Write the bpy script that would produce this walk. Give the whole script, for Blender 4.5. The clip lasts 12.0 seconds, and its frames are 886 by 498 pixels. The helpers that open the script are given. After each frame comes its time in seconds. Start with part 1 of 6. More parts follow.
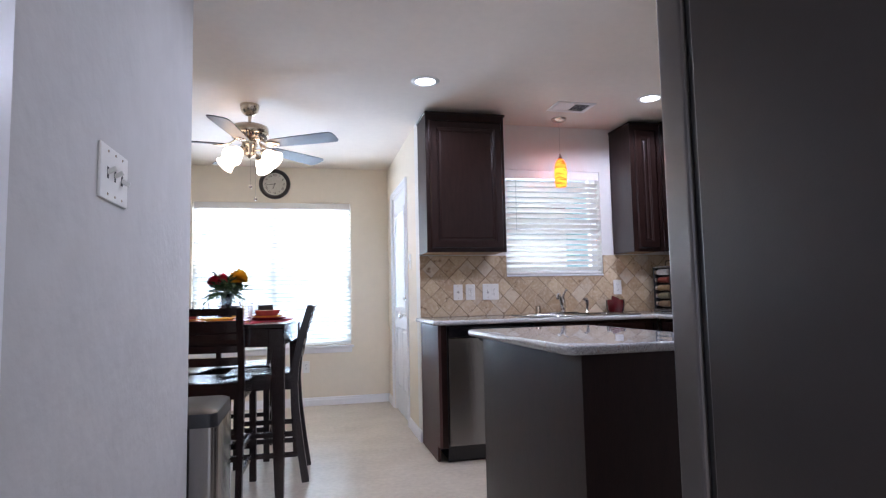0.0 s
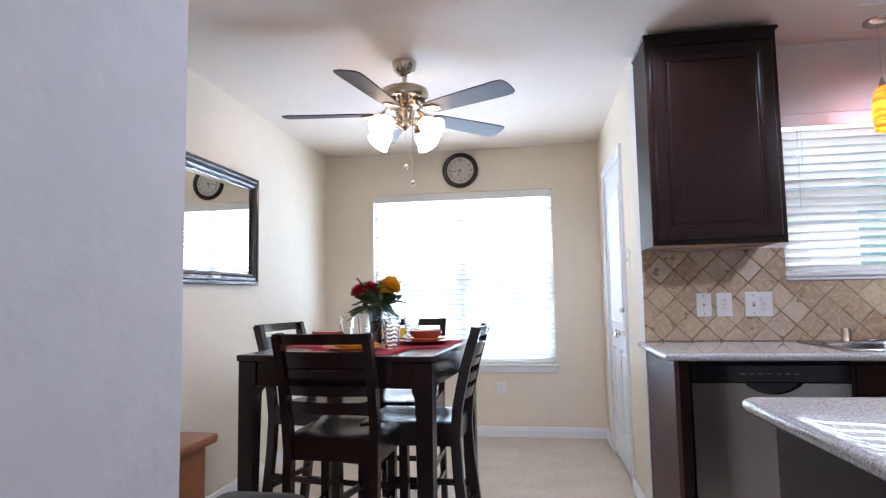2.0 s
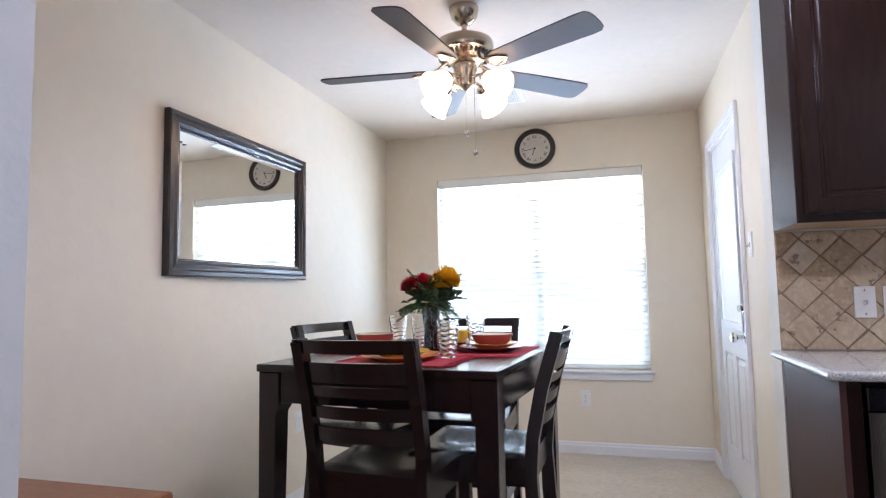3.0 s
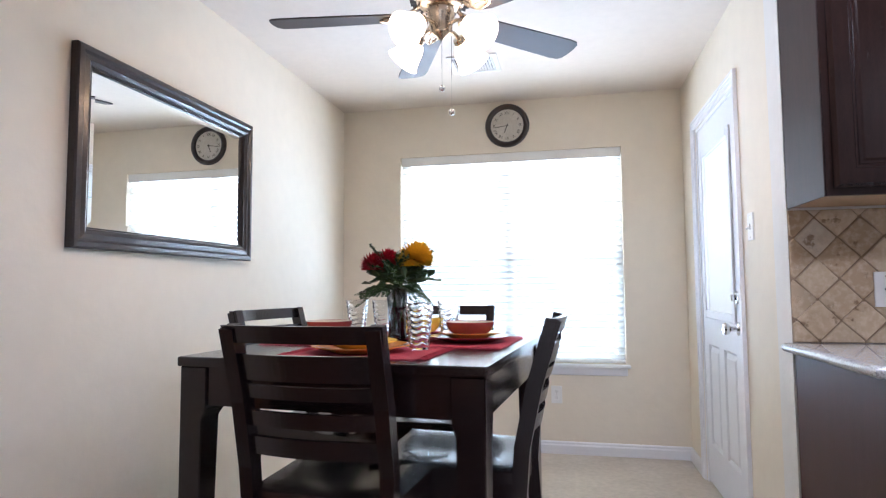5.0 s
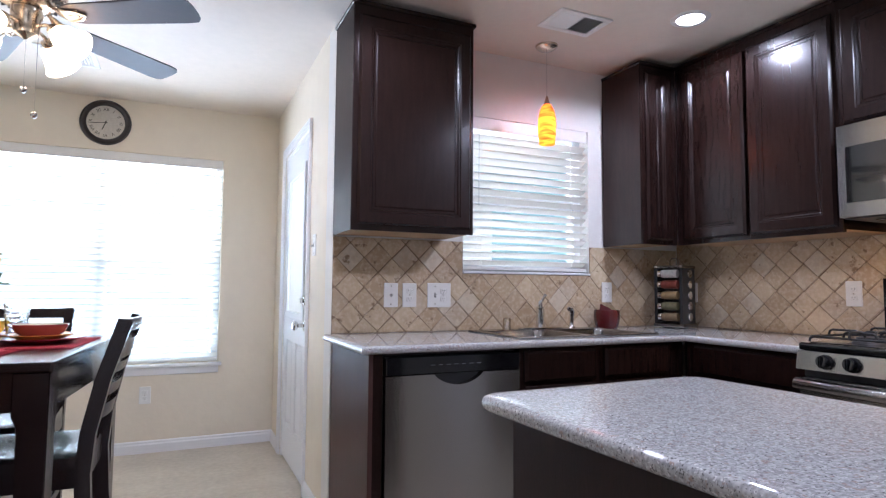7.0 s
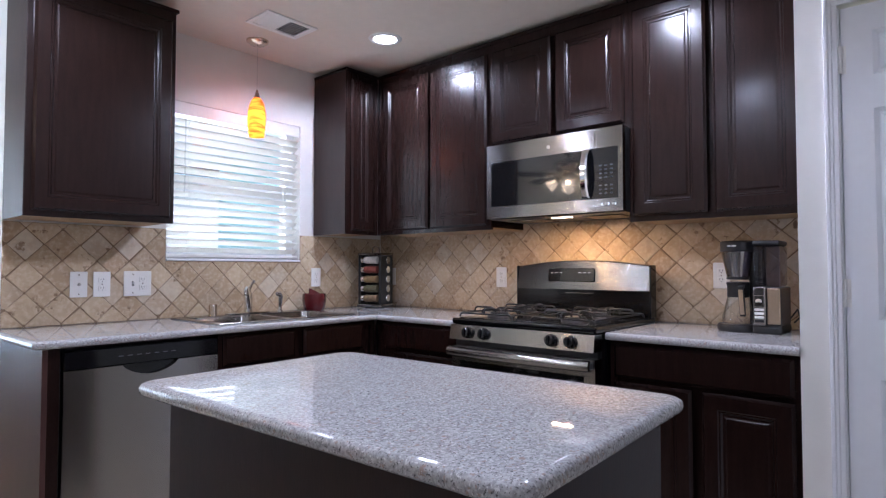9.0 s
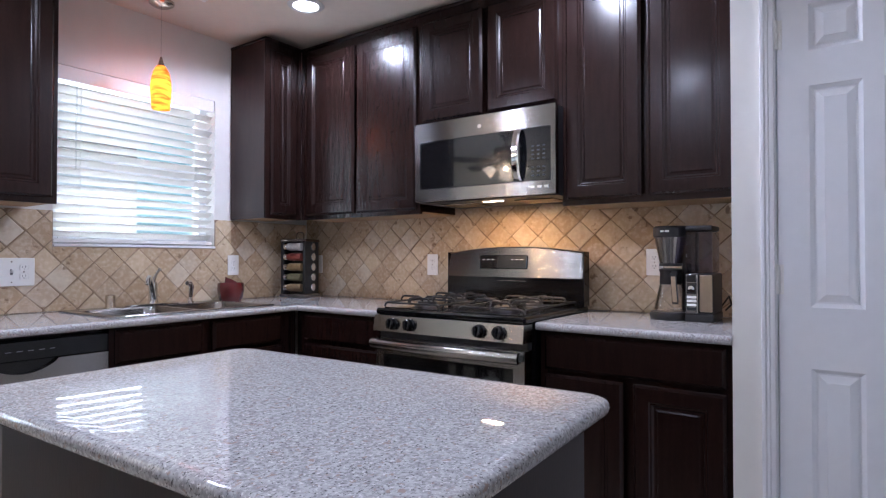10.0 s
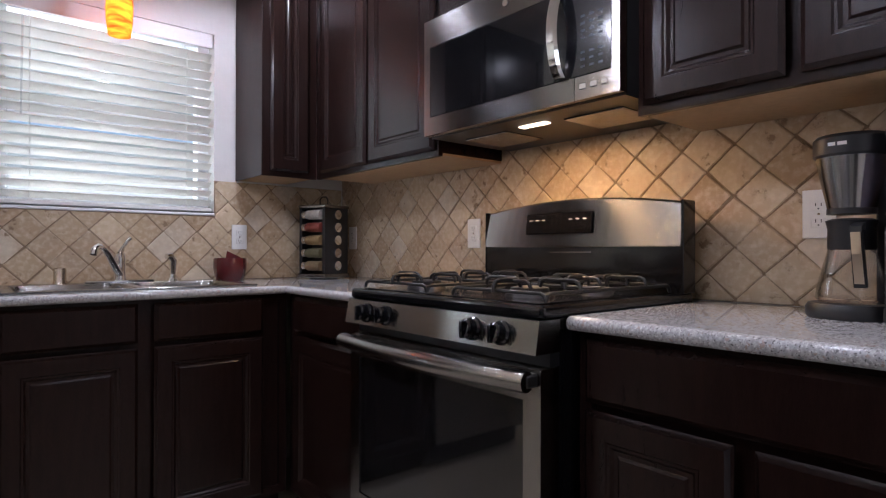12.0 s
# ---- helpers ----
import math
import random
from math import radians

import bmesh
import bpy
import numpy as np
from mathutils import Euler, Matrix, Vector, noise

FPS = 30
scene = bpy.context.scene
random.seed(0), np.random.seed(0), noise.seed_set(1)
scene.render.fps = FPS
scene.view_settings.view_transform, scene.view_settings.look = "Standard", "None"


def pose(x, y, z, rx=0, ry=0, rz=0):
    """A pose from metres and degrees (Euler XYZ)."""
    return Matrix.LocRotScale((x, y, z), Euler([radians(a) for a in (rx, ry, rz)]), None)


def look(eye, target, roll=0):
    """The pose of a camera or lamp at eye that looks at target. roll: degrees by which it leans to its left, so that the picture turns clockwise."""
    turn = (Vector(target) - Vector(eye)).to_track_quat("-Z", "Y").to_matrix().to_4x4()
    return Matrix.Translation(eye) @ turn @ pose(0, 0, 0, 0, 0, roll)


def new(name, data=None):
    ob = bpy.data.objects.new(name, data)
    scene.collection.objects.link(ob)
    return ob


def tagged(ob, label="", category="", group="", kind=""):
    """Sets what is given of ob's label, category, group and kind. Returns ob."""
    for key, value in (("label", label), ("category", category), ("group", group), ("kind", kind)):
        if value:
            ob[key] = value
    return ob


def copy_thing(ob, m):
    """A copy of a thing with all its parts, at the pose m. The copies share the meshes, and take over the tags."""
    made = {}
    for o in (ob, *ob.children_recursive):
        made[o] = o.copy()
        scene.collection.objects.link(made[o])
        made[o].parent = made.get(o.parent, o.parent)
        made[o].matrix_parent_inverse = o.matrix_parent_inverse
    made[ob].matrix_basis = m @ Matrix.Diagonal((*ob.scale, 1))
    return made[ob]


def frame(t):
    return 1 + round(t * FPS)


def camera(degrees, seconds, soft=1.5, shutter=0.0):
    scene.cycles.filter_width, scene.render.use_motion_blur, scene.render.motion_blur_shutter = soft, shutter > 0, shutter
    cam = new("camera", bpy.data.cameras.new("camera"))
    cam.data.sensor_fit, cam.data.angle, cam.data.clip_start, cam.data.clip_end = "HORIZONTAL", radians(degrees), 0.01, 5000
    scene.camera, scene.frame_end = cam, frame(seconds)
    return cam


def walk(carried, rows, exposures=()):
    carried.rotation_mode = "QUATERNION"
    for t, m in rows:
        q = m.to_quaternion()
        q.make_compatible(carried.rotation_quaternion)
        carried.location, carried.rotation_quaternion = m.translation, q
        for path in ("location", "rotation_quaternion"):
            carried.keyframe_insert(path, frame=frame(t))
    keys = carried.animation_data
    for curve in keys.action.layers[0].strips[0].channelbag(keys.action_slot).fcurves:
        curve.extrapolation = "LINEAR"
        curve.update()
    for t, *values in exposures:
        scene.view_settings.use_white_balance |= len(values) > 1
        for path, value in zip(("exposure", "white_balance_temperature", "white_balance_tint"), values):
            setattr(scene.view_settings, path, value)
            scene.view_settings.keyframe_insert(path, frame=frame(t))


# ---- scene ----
cam = camera(74.75, 12.0, 1.2)
PATH = [
    (0, (0.447, 1.168, 1.079), (0.895, 3.111, 1.241), -1.2),
    (0.5, (0.546, 1.396, 1.112), (0.766, 3.378, 1.275), -1.15),
    (0.7, (0.572, 1.503, 1.123), (0.714, 3.498, 1.284), -1.2),
    (1, (0.612, 1.719, 1.139), (0.659, 3.712, 1.297), -0.9),
    (1.5, (0.664, 2.035, 1.168), (0.559, 4.027, 1.325), -1.1),
    (2, (0.694, 2.34, 1.171), (0.391, 4.311, 1.334), -1.0),
    (2.5, (0.690, 2.62, 1.176), (0.215, 4.557, 1.332), -1.1),
    (3, (0.632, 2.893, 1.166), (0.074, 4.807, 1.321), -1.1),
    (5, (0.487, 3.231, 1.123), (0.073, 5.183, 1.254), -0.4),
    (5.5, (0.493, 3.186, 1.115), (0.348, 5.176, 1.252), -0.3),
    (6, (0.535, 3.068, 1.131), (0.735, 5.054, 1.257), -0.3),
    (6.5, (0.574, 2.911, 1.133), (1.117, 4.831, 1.27), 0.1),
    (7, (0.598, 2.753, 1.139), (1.421, 4.57, 1.275), 0.4),
    (7.6, (0.6, 2.622, 1.157), (1.708, 4.281, 1.288), 0.3),
    (9.3, (0.624, 2.42, 1.182), (2.184, 3.669, 1.234), -0.0),
    (9.5, (0.629, 2.433, 1.17), (2.219, 3.646, 1.214), -0.0),
    (10, (0.821, 2.478, 1.169), (2.45, 3.638, 1.198), 0.0),
    (10.5, (1.156, 2.497, 1.19), (2.777, 3.668, 1.22), 0.1),
    (11, (1.467, 2.593, 1.162), (3.039, 3.829, 1.188), 0.2),
    (11.5, (1.709, 2.677, 1.128), (3.183, 4.029, 1.144), 0.2),
    (12, (1.858, 2.714, 1.056), (3.143, 4.247, 1.064), 0.1),
]
walk(cam, [(t, look(eye, target, roll)) for t, eye, target, roll in PATH],
     [(0, 0.0, 5650, 21), (2.5, 0.03, 5680, 20.5), (5, 0.08, 5680, 20), (7.5, 0.03, 5600, 20), (9.5, 0.14, 5520, 20), (11, -0.06, 5750, 20.5), (12, -0.25, 5900, 20.5)])

# ---- light ----
world = bpy.data.worlds.new("sky")
scene.world = world
world.use_nodes = True
wn = world.node_tree.nodes
sky = wn.new("ShaderNodeTexSky")
sky.sky_type, sky.sun_disc = "NISHITA", False
sky.sun_elevation, sky.sun_rotation = radians(48), radians(150)
wn["Background"].inputs["Strength"].default_value = 0.15
world.node_tree.links.new(sky.outputs["Color"], wn["Background"].inputs["Color"])
sun = new("sun", bpy.data.lights.new("sun", "SUN"))
sun.data.energy, sun.data.angle, sun.data.color = 5.0, radians(0.6), (1, 0.95, 0.88)
sun.matrix_world = look((6, -8, 12), (0, 2, 0))


def area_lamp(name, eye, target, w, h, power, colour):
    ob = new(name, bpy.data.lights.new(name, "AREA"))
    ob.data.shape, ob.data.size, ob.data.size_y = "RECTANGLE", w, h
    ob.data.energy, ob.data.color = power, colour
    ob.matrix_world = look(eye, target)
    return ob


def point_lamp(name, at, power, colour, r):
    ob = new(name, bpy.data.lights.new(name, "POINT"))
    ob.data.energy, ob.data.color, ob.data.shadow_soft_size = power, colour, r
    ob.location = at
    return ob


# daylight standing in the window openings, outside the blinds
area_lamp("daylight_dining", (0.09, 7.62, 1.34), (0.09, 0, 1.2), 1.9, 1.7, 150, (0.90, 0.97, 1.0))
area_lamp("daylight_ground", (0.09, 7.80, 0.42), (0.05, 5.4, 2.44), 1.9, 0.7, 140, (0.60, 0.82, 1.0))
area_lamp("daylight_kitchen", (2.20, 5.95, 1.62), (2.30, 0, 1.6), 0.80, 0.95, 23, (0.93, 0.98, 1.0))
area_lamp("daylight_door", (1.55, 6.50, 1.42), (0, 6.50, 1.4), 0.7, 1.0, 7.0, (0.93, 0.97, 1.0))
# Fill lamp added at an unseen back opening, turned towards the pantry.
area_lamp("back_fill", (0.98, -1.47, 1.35), (2.5, 2.3, 1.3), 1.25, 1.45, 18, (0.90, 0.95, 1.0))
CANS = [(1.163, 4.678), (2.79, 4.73), (1.22, 3.42), (2.72, 3.40)]
for cx, cy in CANS:
    spot = new("can_lamp", bpy.data.lights.new("can_lamp", "SPOT"))
    spot.data.energy, spot.data.color = 42, (0.90, 0.93, 1.0)
    spot.data.spot_size, spot.data.spot_blend, spot.data.shadow_soft_size = radians(164), 0.32, 0.06
    spot.matrix_world = look((cx, cy, 2.415), (cx, cy, 0))
FAN = Vector((0.040, 5.33, 0))
for k in range(4):
    a = radians(62 + 90 * k)
    point_lamp("fan_bulb", (FAN.x + 0.168 * math.cos(a), FAN.y + 0.168 * math.sin(a), 2.052), 4.3, (1.0, 0.62, 0.30), 0.02)
point_lamp("pendant_bulb", (2.346, 5.285, 1.97), 6.5, (1.0, 0.74, 0.42), 0.015)
area_lamp("cooktop_lamp", (3.17, 3.86, 1.4225), (3.17, 3.86, 0), 0.02, 0.1, 4.2, (1.0, 0.60, 0.26))
scene.view_settings.exposure = 0.0

# ---- materials ----
MATS = {}


def mat(name, colour, rough=0.5, metal=0.0, spots=None, scale=8.0, vary=0.08, bump=0.0, bscale=60.0, stretch=(1, 1, 1), coat=0.0, each=0.0):
    """A principled material: base colour with broad and fine variation, fine relief; each: brightness change from piece to piece."""
    m = bpy.data.materials.new(name)
    m.use_nodes = True
    nt = m.node_tree
    n, ln = nt.nodes, nt.links
    p = n["Principled BSDF"]
    p.inputs["Roughness"].default_value, p.inputs["Metallic"].default_value = rough, metal
    p.inputs["Coat Weight"].default_value, p.inputs["Coat Roughness"].default_value = coat, 0.14
    co = n.new("ShaderNodeTexCoord")
    mp = n.new("ShaderNodeMapping")
    mp.inputs["Scale"].default_value = stretch
    ln.new(co.outputs["Object"], mp.inputs["Vector"])
    big, fine = n.new("ShaderNodeTexNoise"), n.new("ShaderNodeTexNoise")
    big.inputs["Scale"].default_value, big.inputs["Detail"].default_value = scale, 4
    fine.inputs["Scale"].default_value, fine.inputs["Detail"].default_value = scale * 9, 6
    ln.new(mp.outputs["Vector"], big.inputs["Vector"])
    ln.new(mp.outputs["Vector"], fine.inputs["Vector"])
    mix = n.new("ShaderNodeMix")
    mix.data_type = "RGBA"
    lo = [c * (1 - vary) for c in colour] if spots is None else list(spots)
    hi = [min(1, c * (1 + vary)) for c in colour] if spots is None else list(colour)
    mix.inputs["A"].default_value, mix.inputs["B"].default_value = (*lo, 1), (*hi, 1)
    add = n.new("ShaderNodeMath")
    add.operation = "MULTIPLY_ADD"
    ln.new(fine.outputs["Fac"], add.inputs[0])
    add.inputs[1].default_value = 0.5
    half = n.new("ShaderNodeMath")
    half.operation = "MULTIPLY"
    half.inputs[1].default_value = 0.5
    ln.new(big.outputs["Fac"], half.inputs[0])
    ln.new(half.outputs[0], add.inputs[2])
    rng = n.new("ShaderNodeMapRange")
    rng.inputs["From Min"].default_value, rng.inputs["From Max"].default_value = 0.35, 0.65
    ln.new(add.outputs[0], rng.inputs["Value"])
    ln.new(rng.outputs["Result"], mix.inputs["Factor"])
    out = mix.outputs["Result"]
    if each:
        info = n.new("ShaderNodeObjectInfo")
        r2 = n.new("ShaderNodeMapRange")
        r2.inputs["To Min"].default_value, r2.inputs["To Max"].default_value = 1 - each, 1 + each
        ln.new(info.outputs["Random"], r2.inputs["Value"])
        hsv = n.new("ShaderNodeHueSaturation")
        ln.new(r2.outputs["Result"], hsv.inputs["Value"])
        ln.new(out, hsv.inputs["Color"])
        out = hsv.outputs["Color"]
    ln.new(out, p.inputs["Base Color"])
    if bump:
        bn, bp = n.new("ShaderNodeTexNoise"), n.new("ShaderNodeBump")
        bn.inputs["Scale"].default_value, bn.inputs["Detail"].default_value = bscale, 3
        ln.new(mp.outputs["Vector"], bn.inputs["Vector"])
        ln.new(bn.outputs["Fac"], bp.inputs["Height"])
        bp.inputs["Strength"].default_value, bp.inputs["Distance"].default_value = bump, 0.004
        ln.new(bp.outputs["Normal"], p.inputs["Normal"])
    MATS[name] = m
    return m


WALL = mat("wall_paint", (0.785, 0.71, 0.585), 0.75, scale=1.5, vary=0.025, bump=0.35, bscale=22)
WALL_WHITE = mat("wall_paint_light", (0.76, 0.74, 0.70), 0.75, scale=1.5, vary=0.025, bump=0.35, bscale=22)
# Same house paint, with the switch wall's dimmer light put into the colour.
WALL_DIM = mat("wall_paint_dimmed", (0.56, 0.55, 0.535), 0.75, scale=1.2, vary=0.05, bump=0.5, bscale=26)
CEIL = mat("ceiling_paint", (0.73, 0.645, 0.555), 0.85, scale=2, vary=0.03, bump=0.3, bscale=30)
TRIM = mat("trim_paint", (0.80, 0.80, 0.82), 0.35, scale=3, vary=0.02)
DOORP = mat("door_paint", (0.78, 0.79, 0.82), 0.38, scale=3, vary=0.02)
FLOOR = mat("vinyl_floor", (0.60, 0.53, 0.43), 0.28, spots=(0.45, 0.385, 0.30), scale=3.5, bump=0.08, bscale=40)
WOOD = mat("espresso_wood", (0.020, 0.0092, 0.0072), 0.27, spots=(0.0115, 0.0056, 0.0046), scale=10, stretch=(6, 6, 0.7), bump=0.05, bscale=14, coat=0.10)
WOOD.node_tree.nodes["Principled BSDF"].inputs["Specular IOR Level"].default_value = 0.20
WOOD_SIDE = mat("espresso_side", (0.034, 0.016, 0.013), 0.55, spots=(0.020, 0.010, 0.0085), scale=8, stretch=(5, 5, 0.7), bump=0.06)
WOOD_SIDE.node_tree.nodes["Principled BSDF"].inputs["Specular IOR Level"].default_value = 0.3
WOOD_IN = mat("cabinet_underside", (0.42, 0.28, 0.15), 0.6, scale=6, vary=0.1)
ISLAND = mat("island_panel", (0.027, 0.0125, 0.0105), 0.46, spots=(0.016, 0.0080, 0.007), scale=7, stretch=(5, 5, 0.8), bump=0.06)
ISLAND.node_tree.nodes["Principled BSDF"].inputs["Specular IOR Level"].default_value = 0.32
PANEL = mat("cabinet_end_panel", (0.066, 0.029, 0.025), 0.5, scale=5, vary=0.10, stretch=(4, 4, 0.6), bump=0.04)
PANEL.node_tree.nodes["Principled BSDF"].inputs["Specular IOR Level"].default_value = 0.25
TABLEW = mat("dark_table_wood", (0.021, 0.010, 0.0095), 0.22, spots=(0.010, 0.0060, 0.006), scale=8, stretch=(1, 5, 5), bump=0.05, bscale=20, coat=0.2)
CHAIRW = mat("dark_chair_wood", (0.016, 0.0085, 0.0085), 0.27, scale=9, vary=0.25, stretch=(3, 3, 1), coat=0.1)
OAK = mat("reddish_wood", (0.28, 0.105, 0.040), 0.4, spots=(0.20, 0.065, 0.025), scale=6, stretch=(1, 6, 6), bump=0.05)
STEEL = mat("brushed_steel", (0.27, 0.26, 0.248), 0.22, 1.0, scale=4, vary=0.05, stretch=(60, 60, 1), bump=0.012, bscale=10)
sp_ = STEEL.node_tree.nodes["Principled BSDF"]
sp_.inputs["Anisotropic"].default_value, sp_.inputs["Anisotropic Rotation"].default_value = 0.95, 0.25
tg = STEEL.node_tree.nodes.new("ShaderNodeTangent")
tg.direction_type, tg.axis = "RADIAL", "Z"
STEEL.node_tree.links.new(tg.outputs["Tangent"], sp_.inputs["Tangent"])
CHROME = mat("chrome", (0.78, 0.78, 0.78), 0.08, 1.0, vary=0.02)
NICKEL = mat("brushed_nickel", (0.54, 0.46, 0.37), 0.26, 1.0, vary=0.05)
BLACK = mat("black_enamel", (0.006, 0.006, 0.007), 0.10, scale=6, vary=0.1, coat=0.1)
BLACKP = mat("black_plastic", (0.014, 0.014, 0.015), 0.4, scale=6, vary=0.1)
BLACKG = mat("black_glass", (0.006, 0.006, 0.007), 0.04, vary=0.1, coat=0.5)
IRON = mat("cast_iron", (0.007, 0.007, 0.008), 0.5, scale=20, vary=0.2, bump=0.2)
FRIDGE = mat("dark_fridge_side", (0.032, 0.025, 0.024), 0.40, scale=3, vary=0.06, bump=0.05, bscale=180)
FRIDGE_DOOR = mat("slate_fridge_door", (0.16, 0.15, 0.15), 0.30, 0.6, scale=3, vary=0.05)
WHITEP = mat("white_plastic", (0.80, 0.79, 0.76), 0.35, vary=0.02)
GREYP = mat("dark_slot", (0.05, 0.05, 0.05), 0.6, vary=0.05)
GROUT = mat("grout", (0.27, 0.19, 0.12), 0.9, scale=20, vary=0.12, bump=0.4, bscale=90)
VINYL = mat("vinyl_frame", (0.75, 0.77, 0.78), 0.4, vary=0.02)


def tile_material():
    """Tumbled travertine: cloudy cream and tan, each tile its own tone, with brown pits and worn patches."""
    m = bpy.data.materials.new("travertine")
    m.use_nodes = True
    n, ln = m.node_tree.nodes, m.node_tree.links
    p = n["Principled BSDF"]
    p.inputs["Roughness"].default_value = 0.42
    co, info = n.new("ShaderNodeTexCoord"), n.new("ShaderNodeObjectInfo")
    shift = n.new("ShaderNodeVectorMath")
    shift.operation = "MULTIPLY_ADD"
    ln.new(info.outputs["Random"], shift.inputs[0])
    shift.inputs[1].default_value = (31, 17, 23)
    ln.new(co.outputs["Object"], shift.inputs[2])

    def noise_tex(scale, detail, rough=0.5):
        t = n.new("ShaderNodeTexNoise")
        t.inputs["Scale"].default_value, t.inputs["Detail"].default_value, t.inputs["Roughness"].default_value = scale, detail, rough
        ln.new(shift.outputs["Vector"], t.inputs["Vector"])
        return t.outputs["Fac"]

    def blend(fac, f0, f1, a, colour, top=1.0):
        r = n.new("ShaderNodeMapRange")
        r.inputs["From Min"].default_value, r.inputs["From Max"].default_value, r.inputs["To Max"].default_value = f0, f1, top
        ln.new(fac, r.inputs["Value"])
        x = n.new("ShaderNodeMix")
        x.data_type = "RGBA"
        ln.new(r.outputs["Result"], x.inputs["Factor"])
        if isinstance(a, tuple):
            x.inputs["A"].default_value = (*a, 1)
        else:
            ln.new(a, x.inputs["A"])
        x.inputs["B"].default_value = (*colour, 1)
        return x.outputs["Result"]
    tone = n.new("ShaderNodeMath")
    tone.operation = "FRACT"
    mul = n.new("ShaderNodeMath")
    mul.operation = "MULTIPLY"
    mul.inputs[1].default_value = 7.31
    ln.new(info.outputs["Random"], mul.inputs[0])
    ln.new(mul.outputs[0], tone.inputs[0])
    c = blend(info.outputs["Random"], 0.0, 1.0, (0.62, 0.495, 0.33), (0.39, 0.27, 0.155))
    c = blend(tone.outputs[0], 0.72, 1.0, c, (0.66, 0.60, 0.50), 0.8)
    c = blend(noise_tex(14, 3), 0.42, 0.72, c, (0.47, 0.33, 0.20), 0.75)
    c = blend(noise_tex(55, 5), 0.45, 0.75, c, (0.80, 0.70, 0.54), 0.45)
    pits = noise_tex(17, 5, 0.62)
    c = blend(pits, 0.62, 0.67, c, (0.22, 0.135, 0.07), 0.85)
    ln.new(c, p.inputs["Base Color"])
    bp = n.new("ShaderNodeBump")
    inv = n.new("ShaderNodeMapRange")
    inv.inputs["From Min"].default_value, inv.inputs["From Max"].default_value = 0.58, 0.66
    inv.inputs["To Min"].default_value, inv.inputs["To Max"].default_value = 1.0, 0.0
    ln.new(pits, inv.inputs["Value"])
    ln.new(inv.outputs["Result"], bp.inputs["Height"])
    bp.inputs["Strength"].default_value, bp.inputs["Distance"].default_value = 0.6, 0.003
    ln.new(bp.outputs["Normal"], p.inputs["Normal"])
    return m


def granite_material():
    m = bpy.data.materials.new("granite")
    m.use_nodes = True
    n, ln = m.node_tree.nodes, m.node_tree.links
    p = n["Principled BSDF"]
    p.inputs["Roughness"].default_value = 0.025
    p.inputs["Specular IOR Level"].default_value = 0.40
    co = n.new("ShaderNodeTexCoord")
    base = None
    layers = (((0.35, 0.345, 0.345), (0.53, 0.53, 0.53), 150, 0.38, 0.62), (None, (0.12, 0.11, 0.11), 250, 0.59, 0.68), (None, (0.38, 0.30, 0.265), 110, 0.61, 0.70), (None, (0.70, 0.695, 0.69), 200, 0.60, 0.68))
    for k, (lo, hi, sc, f0, f1) in enumerate(layers):
        t = n.new("ShaderNodeTexNoise")
        t.inputs["Scale"].default_value, t.inputs["Detail"].default_value = sc, 2
        off = n.new("ShaderNodeMapping")
        off.inputs["Location"].default_value = (k * 3.7, k * 1.3, k * 2.1)
        ln.new(co.outputs["Object"], off.inputs["Vector"])
        ln.new(off.outputs["Vector"], t.inputs["Vector"])
        r = n.new("ShaderNodeMapRange")
        r.inputs["From Min"].default_value, r.inputs["From Max"].default_value = f0, f1
        ln.new(t.outputs["Fac"], r.inputs["Value"])
        mx = n.new("ShaderNodeMix")
        mx.data_type = "RGBA"
        ln.new(r.outputs["Result"], mx.inputs["Factor"])
        if base is None:
            mx.inputs["A"].default_value = (*lo, 1)
        else:
            ln.new(base, mx.inputs["A"])
        mx.inputs["B"].default_value = (*hi, 1)
        base = mx.outputs["Result"]
    ln.new(base, p.inputs["Base Color"])
    return m


def simple_glass(name, colour, rough=0.0, mixin=0.88):
    """Thin clear sheet: mostly see-through, with gloss by the angle."""
    m = bpy.data.materials.new(name)
    m.use_nodes = True
    n, ln = m.node_tree.nodes, m.node_tree.links
    for x in list(n):
        n.remove(x)
    out, mx, tr, gl = n.new("ShaderNodeOutputMaterial"), n.new("ShaderNodeMixShader"), n.new("ShaderNodeBsdfTransparent"), n.new("ShaderNodeBsdfGlossy")
    fr, pw = n.new("ShaderNodeLayerWeight"), n.new("ShaderNodeMath")
    fr.inputs["Blend"].default_value = 0.35
    pw.operation = "MULTIPLY_ADD"
    pw.inputs[1].default_value, pw.inputs[2].default_value = 1.0, 0.05
    cube = n.new("ShaderNodeMath")
    cube.operation = "POWER"
    cube.inputs[1].default_value = 2.0
    ln.new(fr.outputs["Facing"], cube.inputs[0])
    ln.new(cube.outputs[0], pw.inputs[0])
    tr.inputs["Color"].default_value = (*colour, 1)
    gl.inputs["Roughness"].default_value = rough
    ln.new(pw.outputs[0], mx.inputs["Fac"])
    ln.new(tr.outputs["BSDF"], mx.inputs[1])
    ln.new(gl.outputs["BSDF"], mx.inputs[2])
    ln.new(mx.outputs["Shader"], out.inputs["Surface"])
    return m


def glowing(name, colour, strength):
    m = bpy.data.materials.new(name)
    m.use_nodes = True
    p = m.node_tree.nodes["Principled BSDF"]
    p.inputs["Base Color"].default_value = (*colour, 1)
    p.inputs["Emission Color"].default_value = (*colour, 1)
    p.inputs["Emission Strength"].default_value = strength
    return m


